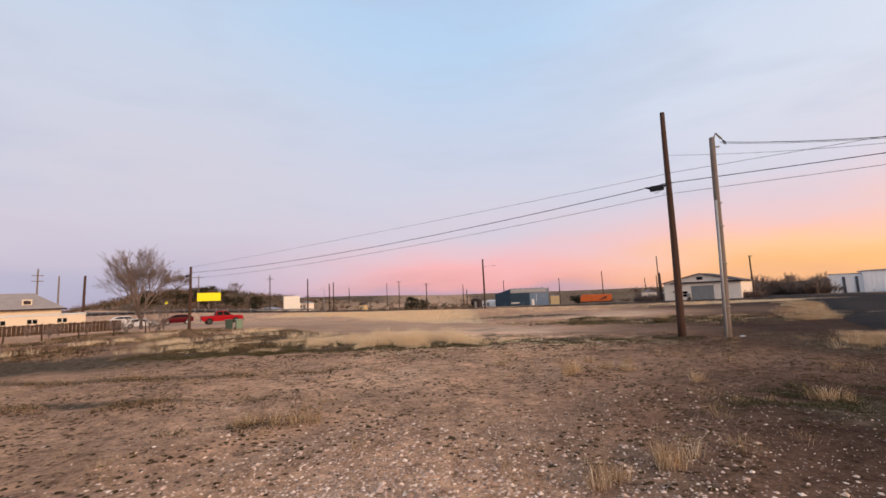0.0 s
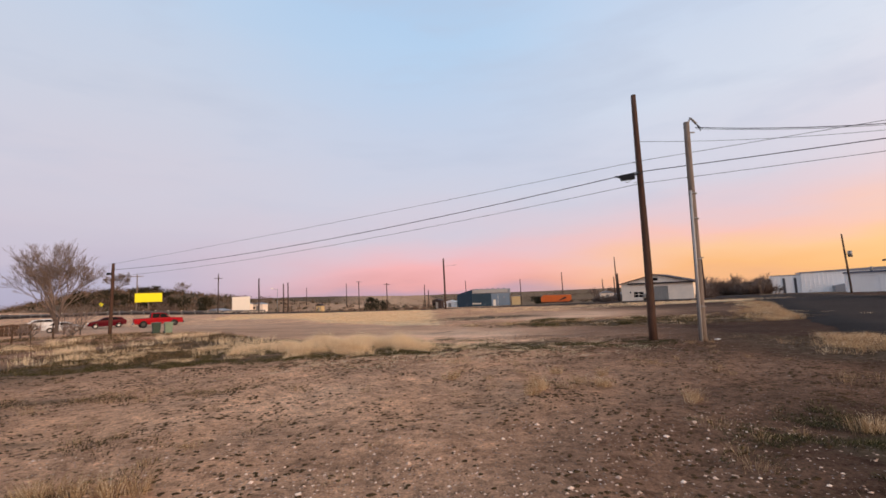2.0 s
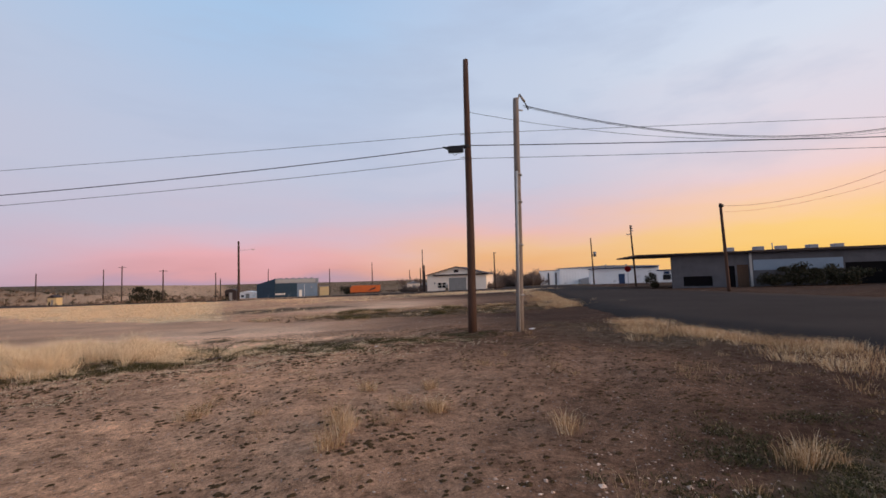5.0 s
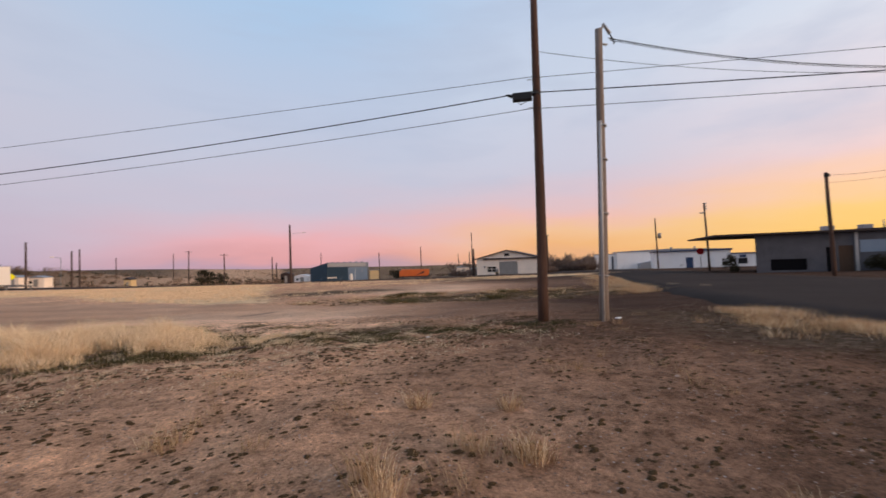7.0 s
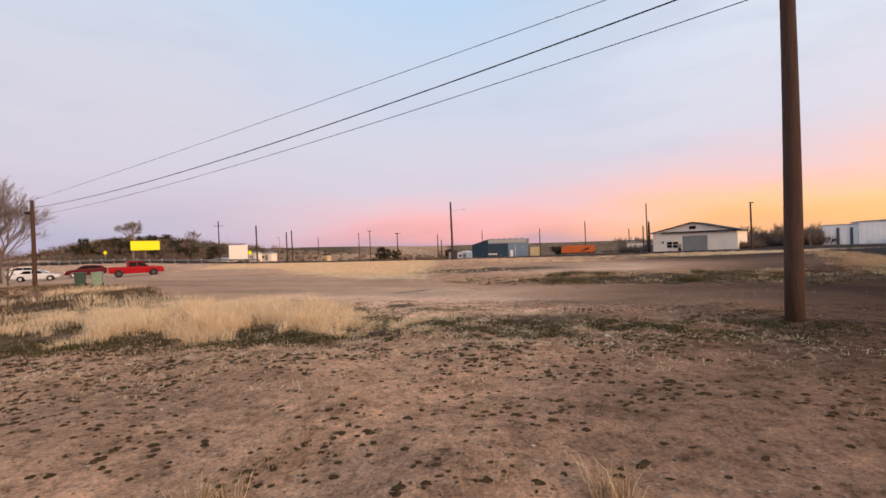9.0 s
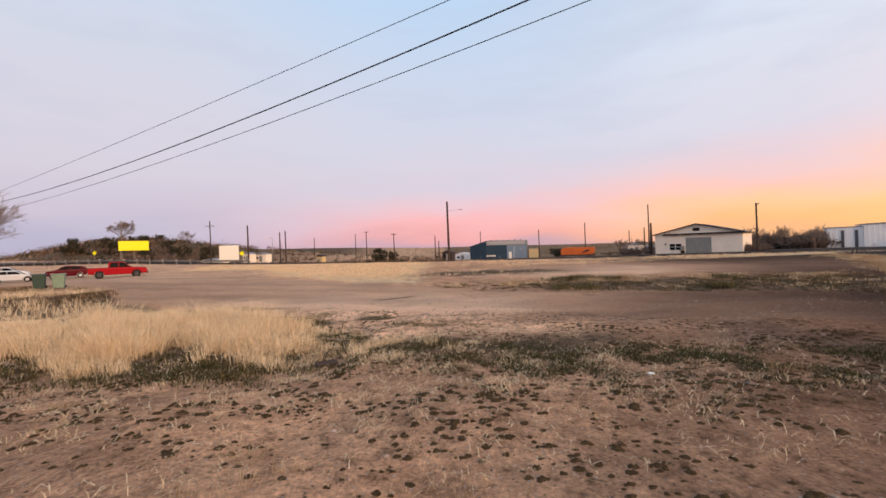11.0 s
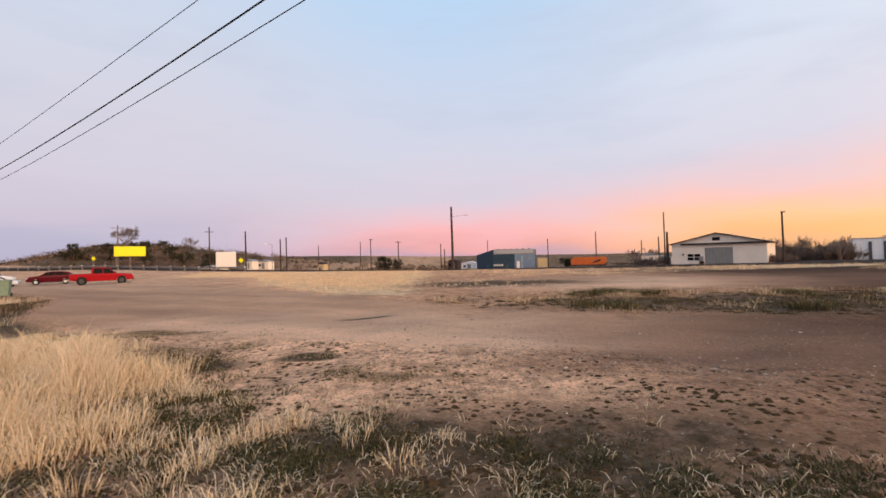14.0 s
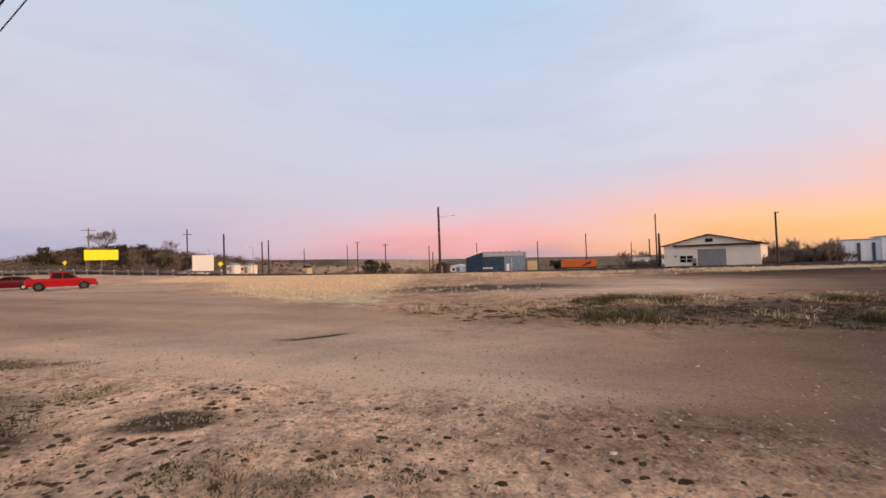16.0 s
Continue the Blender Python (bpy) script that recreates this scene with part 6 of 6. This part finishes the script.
def side_weeds():
    rng = np.random.default_rng(14)
    # dark grass and straw on the left
    c = inside(4200, -34, -7, 19, 42, lambda x, y: (y < lane_edge(x) - 0.8) * np.clip(patchy(x, y, 0.5, 3) * 1.3 - 0.1, 0, 1), rng)
    r, out = fanned(c[::4], 20, 0.16, rng)
    blades("mixed_dry_weeds", r, 0.18, 0.012, 1.0, OCHRE_BLADE, "dull mixed weeds and straw", "weeds", seed=7, out=out)
    r, out = fanned(c + 0.2, 20, 0.2, rng)
    blades("mixed_dry_weeds", r, 0.14, 0.018, 1.2, DARK_BLADE, "dark dead weeds among straw", "weeds", seed=71, out=out)
    c = inside(520, -24, -7, 20, 36, lambda x, y: (y < lane_edge(x) - 0.8) * np.clip(patchy(x, y, 0.6, 7) * 1.6 - 0.75, 0, 1), rng)
    r, out = fanned(c, 34, 0.18, rng)
    blades("tall_dry_grass", r, 0.42, 0.012, 0.8, DRY_BLADE, "pale dry grass among dark weeds", seed=8, out=out)
    # streaks of dead weeds on the bare ground near the start, along old tracks
    c = inside(6500, -16, -1.5, 6.0, 15, lambda x, y: np.clip(bell(x, y, -8, 9.6 + 0.04 * x, 4.5, 0.45) + 0.9 * bell(x, y, -3.1, 7.5, 1.3, 0.4) + bell(x, y, -9, 13.2, 6, 0.5), 0, 1) * np.clip(patchy(x, y, 1.9, 4) * 1.5 - 0.2, 0, 1), rng)
    r, out = fanned(c, 24, 0.1, rng)
    blades("low_dark_weeds", r, 0.06, 0.012, 1.4, DARK_BLADE, "dark streaks of dead weeds along old tracks", "weeds", seed=72, out=out)
    r, out = fanned(c[::3], 22, 0.1, rng)
    blades("dry_grass_tufts", r, 0.14, 0.005, 1.0, OCHRE_BLADE, "dull straw among the dead weeds", seed=73, out=out)
    # the low bank across the lane
    bank = lambda x, y: past_lane(x, y) * np.clip(1.3 * bell(x, y, 12, 28.6, 8.5, 2.4) + bell(x, y, 19, 26.2, 6, 1.8), 0, 1)  # noqa: E731
    c = inside(2000, 2, 28, 23.5, 33, lambda x, y: bank(x, y) * np.clip(patchy(x, y, 1.3, 5) * patchy(x, y, 0.6, 1) * 2.6 - 0.3, 0, 1), rng)
    r, out = fanned(c, 26, 0.16, rng)
    blades("low_dark_weeds", r, 0.08, 0.016, 1.3, GREEN_MAT, "low dark weeds over the bank", "weeds", seed=9, out=out)
    c = inside(3400, 4, 30, 24.5, 34, lambda x, y: past_lane(x, y) * np.clip(bell(x, y, 15, 30.2 - 0.12 * (x - 12), 9, 1.4) + 0.25 * bank(x, y), 0, 1) * np.clip(patchy(x, y, 1.2, 8) * patchy(x, y, 2.7, 3) * 2.6 - 0.35, 0, 1), rng)
    r, out = fanned(c, 26, 0.15, rng)
    blades("short_dry_grass", r, 0.15, 0.01, 1.4, OCHRE_BLADE, "dull straw on the low bank", seed=10, out=out)
    r, out = fanned(c[::3], 16, 0.12, rng)
    blades("short_dry_grass", r, 0.19, 0.01, 1.3, DRY_BLADE, "pale straw tufts on the low bank", seed=101, out=out)
    c = np.array([[9.9, 30.4], [10.5, 30.6], [9.4, 30.5], [8.7, 27.9], [11.6, 30.4], [16.0, 29.6], [9.2, 27.4], [13.4, 26.0]])
    r, out = fanned(np.repeat(c, 4, 0) + rng.normal(0, 0.25, (32, 2)), 110, 0.14, rng)
    blades("green_weeds", r, np.repeat(rng.uniform(0.12, 0.32, 32), 110), 0.014, 0.8, GREEN_WEED, "dark green weed clumps on the low bank", "weeds", seed=12, out=out)
    # soft green weeds on the pale dirt by the lane
    c = inside(5200, -5, 5, 20.8, 26.5, lambda x, y: (y < lane_edge(x) + 0.8) * np.clip(bell(x, y, -1.6, 25.3, 1.6, 0.5) + bell(x, y, 1.0, 22.3, 0.7, 0.5) + bell(x, y, 3.6, 21.4, 1.0, 0.35) + bell(x, y, 2.35, 22.6, 0.45, 0.14) + bell(x, y, 0.4, 23.6, 0.8, 0.4), 0, 1) * np.clip(patchy(x, y, 3.7, 4) * 1.5 - 0.25, 0, 1), rng)
    r, out = fanned(c, 30, 0.06, rng)
    blades("dark_green_weeds", r, 0.045, 0.009, 1.4, MIX_BLADE, "soft dark weeds on pale dirt", "weeds", seed=74, out=out)
    # straw field before the far road, and the strip beside it
    c = inside(17000, -45, 12, 36, 84, lambda x, y: zone_of(x, y)[:, 1] * np.clip(patchy(x, y, 0.35, 3) + 0.3, 0, 1), rng)
    blades("straw_field", tufts(c, 12, 0.35, rng), 0.13, 0.03, 1.3, FIELD_BLADE, "flat field of pale straw", seed=13)
    c = inside(4200, 6, 50, 44, 70, lambda x, y: np.clip(zone_of(x, y)[:, 1] - 0.1, 0, 1) * np.clip(patchy(x, y, 0.3, 2) + 0.2, 0, 1), rng)
    blades("straw_field", tufts(c, 12, 0.3, rng), 0.2, 0.03, 1.1, FIELD_BLADE, "straw strip before the far road", seed=14)
    # russet and straw grass on the verge of the street
    u = rng.uniform(-4, 46, 2500)
    off = -np.abs(rng.normal(0.7, 1.0, 2500)) - 0.1
    c = np.stack([np.interp(u, (-10, 2, 9.5, 13, 16.8, 23.2, 31.9, 43), (8.5, 11.6, 13.9, 15.2, 17.2, 21.8, 28.8, 38.3)) + off * 0.9, u - off * 0.4], -1)
    c = c[(patchy(c[:, 0], c[:, 1], 0.8, 5) > rng.uniform(0, 0.8, len(c))) & ((c[:, 1] < 16.2) | (c[:, 1] > 24))]
    r, out = fanned(c, 32, 0.13, rng)
    blades("verge_grass", r, 0.27, 0.0055, 1.1, RED_BLADE, "russet dry grass on the street verge", seed=15, out=out)
    c = c[(rng.uniform(0, 1, len(c)) < 0.35) & (patchy(c[:, 0], c[:, 1], 1.6, 2) > 0.4)]
    r, out = fanned(c, 34, 0.14, rng)
    blades("verge_grass", r, 0.26, 0.0055, 1.1, DRY_BLADE, "pale dry grass on the street verge", seed=16, out=out)


tall_straw()
mid_weeds()
dirt_tufts()
side_weeds()


def clods(name, places, size, seed, label, mat):
    """Low matted lumps on the dirt: uneven flat domes in one mesh."""
    rng = np.random.default_rng(seed)
    n, m = len(places), 9
    s = size * np.minimum(rng.lognormal(0, 0.4, n), 1.7)
    g = np.arange(m) * math.tau / m
    r = s[:, None] * rng.uniform(0.6, 1.25, (n, m))
    long = rng.uniform(0.9, 1.5, n)[:, None]
    rings = []
    for k, (out, up) in enumerate(((1.0, -0.25), (0.62, 0.45))):
        q = np.stack([places[:, :1] + out * r * np.cos(g + 0.3 * k) * long, places[:, 1:2] + out * r * np.sin(g + 0.3 * k)], -1)
        h = up * 0.5 * np.minimum(s, 0.06)[:, None] * rng.uniform(0.4, 1.5, (n, m))
        rings.append(np.concatenate([q, (land(q[..., 0], q[..., 1]) + lumps(q[..., 0], q[..., 1]) + h)[..., None]], -1))
    tz = land(places[:, 0], places[:, 1]) + lumps(places[:, 0], places[:, 1]) + np.minimum(s, 0.06) * rng.uniform(0.2, 0.5, n)
    v = np.concatenate([*rings, np.c_[places, tz][:, None]], 1).reshape(-1, 3)
    k = np.arange(m)
    kk = (k + 1) % m
    tri = np.concatenate([np.stack([k, kk, kk + m], -1), np.stack([k, kk + m, k + m], -1), np.stack([k + m, kk + m, np.full(m, 2 * m)], -1)])
    f = (tri[None] + (2 * m + 1) * np.arange(n)[:, None, None]).reshape(-1, 3)
    me = bpy.data.meshes.new(name)
    me.from_pydata(v.tolist(), [], f.tolist())
    me.shade_smooth()
    me.materials.append(mat)
    return tagged(new(name, me), label, "weeds", kind="stuff")


def weed_mats(places, size, seed, label):
    """Small dead weed mats: a low dark clod each, ragged with short leaves."""
    rng = np.random.default_rng(seed)
    clods("weed_clods", places, size, seed, label, CLOD)
    r, out = fanned(places, 9, 0.85 * size, rng)
    blades("low_dark_weeds", r, 0.8 * size, 0.22 * size, 1.3, DARK_BLADE, "short dead leaves on " + label, "weeds", seed=seed + 1, out=out)


def weed_clods():
    rng = np.random.default_rng(51)
    p = inside(24000, -12, 19, 3, 17.2, lambda x, y: (0.16 + 1.0 * np.clip(patchy(x, y, 0.9, 4) * patchy(x, y, 2.7, 1) * 2.4 - 0.25, 0, 1)) * (1 - 0.8 * bell(x, y, -0.6, 3.5, 3, 2.6)), rng)
    weed_mats(p, 0.027, 52, "dark dead weed mats on dirt")
    p = inside(5200, -7, 10.5, 15.8, 19.2, lambda x, y: np.clip(patchy(x, y, 2.0, 3) * patchy(x, y, 4.3, 2) * 2.6 - 0.15, 0.05, 1) * np.clip((y - 15.6) / 1.2, 0, 1), rng)
    weed_mats(p, 0.034, 152, "dark weed mats before the straw")
    p = inside(15000, -4, 11, 19.0, 25.5, lambda x, y: (y < lane_edge(x)) * np.clip(0.7 * bell(x, y, 5.0, 20.2, 4.5, 1.0) + 0.6 * bell(x, y, 0.6, 21.6, 2.2, 1.4) + 0.9 * bell(x, y, 2.3, 22.6, 0.5, 0.22) + 0.7 * bell(x, y, -1.4, 24.8, 1.4, 0.8) + 0.12, 0, 1) * np.clip(patchy(x, y, 2.4, 6) * 1.7 - 0.35, 0.05, 1), rng)
    weed_mats(p, 0.025, 53, "dark weed mats on pale dirt")
    p = inside(2600, 2, 28, 24.0, 33, lambda x, y: past_lane(x, y) * np.clip(0.9 * bell(x, y, 12, 28.4, 8.5, 2.6) + 0.6 * bell(x, y, 19, 26.0, 6, 1.8), 0, 1), rng)
    weed_mats(p, 0.08, 54, "dark weed mats on the bank")
    p = inside(6000, -8, 14, 3, 24, lambda x, y: 0.3 + 0.7 * patchy(x, y, 1.4, 2), rng)
    clods("dirt_crumbs", p, 0.009, 56, "small brown crumbs of dirt", CRUMB)
    p = inside(2600, -30, -7, 16, 40, lambda x, y: 0.6 * patchy(x, y, 0.5, 3) * (y < lane_edge(x) - 0.8), rng)
    weed_mats(p, 0.1, 55, "dark weed mats among the straw")


weed_clods()


def stones(name, places, size, seed, label, mat=None):
    """Loose stones, each a squashed uneven lump, in one mesh."""
    rng = np.random.default_rng(seed)
    oct_v = np.array([(1, 0, 0), (-1, 0, 0), (0, 1, 0), (0, -1, 0), (0, 0, 1), (0, 0, -1)], float)
    oct_f = np.array([(0, 2, 4), (2, 1, 4), (1, 3, 4), (3, 0, 4), (2, 0, 5), (1, 2, 5), (3, 1, 5), (0, 3, 5)])
    n = len(places)
    s = size * rng.lognormal(0, 0.5, n)
    v = oct_v[None] * s[:, None, None] * rng.uniform(0.55, 1.2, (n, 6, 1)) * [1, 1, 0.55]
    g = rng.uniform(0, math.tau, n)
    x = v[..., 0] * np.cos(g)[:, None] - v[..., 1] * np.sin(g)[:, None]
    y = v[..., 0] * np.sin(g)[:, None] + v[..., 1] * np.cos(g)[:, None]
    z0 = land(places[:, 0], places[:, 1]) + lumps(places[:, 0], places[:, 1]) + s * 0.15
    v = np.stack([x + places[:, :1], y + places[:, 1:2], v[..., 2] + z0[:, None]], -1).reshape(-1, 3)
    f = (oct_f[None] + 6 * np.arange(n)[:, None, None]).reshape(-1, 3)
    me = bpy.data.meshes.new(name)
    me.from_pydata(v.tolist(), [], f.tolist())
    me.materials.append(mat or STONES)
    return tagged(new(name, me), label, "gravel", kind="stuff")


def loose_stones():
    rng = np.random.default_rng(21)
    p = inside(60000, -5, 6, 0.8, 9, lambda x, y: np.clip(1.3 * bell(x, y, -0.5, 3.6, 2.6, 2.3) + 0.06, 0, 1), rng)
    stones("gravel", p, 0.0125, 22, "pale broken gravel on the bare dirt", PALE_STONES)
    p = inside(14000, -5, 6, 0.8, 9, lambda x, y: np.clip(1.1 * bell(x, y, -0.6, 3.8, 2.6, 2.0), 0, 1), rng)
    stones("gravel", p, 0.0135, 27, "larger pale stones among the gravel", PALE_STONES)
    p = inside(9000, -12, 18, 4, 19, lambda x, y: 0.25 + 0.5 * patchy(x, y, 0.6, 1), rng)
    stones("pebbles", p, 0.012, 23, "scattered pebbles on the dirt")
    p = inside(16000, -4, 14, 19.5, 26, lambda x, y: np.clip(bell(x, y, 8, 21.8, 6, 1.3) + 0.3 * bell(x, y, 3, 24.5, 8, 2), 0, 1), rng)
    stones("gravel", p, 0.0085, 24, "coarse gravel along the lane's edge")
    p = inside(9000, 2, 11, 20.3, 24.2, lambda x, y: np.clip(bell(x, y, 6.2, 22.0 - 0.35 * (x - 6), 3.2, 0.6), 0, 1), rng)
    stones("gravel", p, 0.012, 25, "dark broken stone in a strip by the lane")
    p = inside(2600, -6, 16, 22, 34, lambda x, y: 0.3 + 0.6 * patchy(x, y, 0.7, 2), rng)
    stones("pebbles", p, 0.011, 26, "scattered pebbles on the worn lane")


loose_stones()


def litter(x, y, w, d, mat, label, name="litter_scrap", h=0.02, turn=0.4):
    t = thing(name, pose(x, y, ground_at(x, y)) @ Matrix.Rotation(turn, 4, "Z"), label, "litter")
    bm = box(-w / 2, w / 2, -d / 2, d / 2, 0.0, h, 0.004)
    for v in bm.verts:
        v.co.z += 0.25 * w * (v.co.x / w) ** 2
    part("scrap", bm, mat, t)


litter(6.2, 17.5, 0.075, 0.05, PLASTER, "crumpled white scrap lying on the dirt")
litter(11.75, 16.95, 0.22, 0.12, PLASTER, "white scrap lying beside the grey pole")
litter(2.1, 18.75, 0.3, 0.2, RUST_PLATE, "rust brown board half hidden in straw", "board_scrap", 0.04)

# ---- repeats that belong together ----
GROUPS = {"utility_pole": "utility poles round the lots", "overhead_cable": "overhead wires", "jumper_wire": "slack loops on the pole", "juniper_tree": "dark junipers beyond the road", "thicket": "brown thickets", "shrub": "shrubs before the grey building", "bare_tree": "bare winter trees", "storage_shed": "small sheds far off", "warning_sign": "yellow warning signs", "sedan": "cars parked on the dirt", "suv": "cars parked on the dirt", "pickup_truck": "cars parked on the dirt", "wheelie_bin": "bins on the grass edge", "litter_scrap": "white scraps on the dirt"}
for ob in scene.collection.objects:
    if ob.parent is None and ob.name.split(".")[0] in GROUPS:
        tagged(ob, group=GROUPS[ob.name.split(".")[0]])
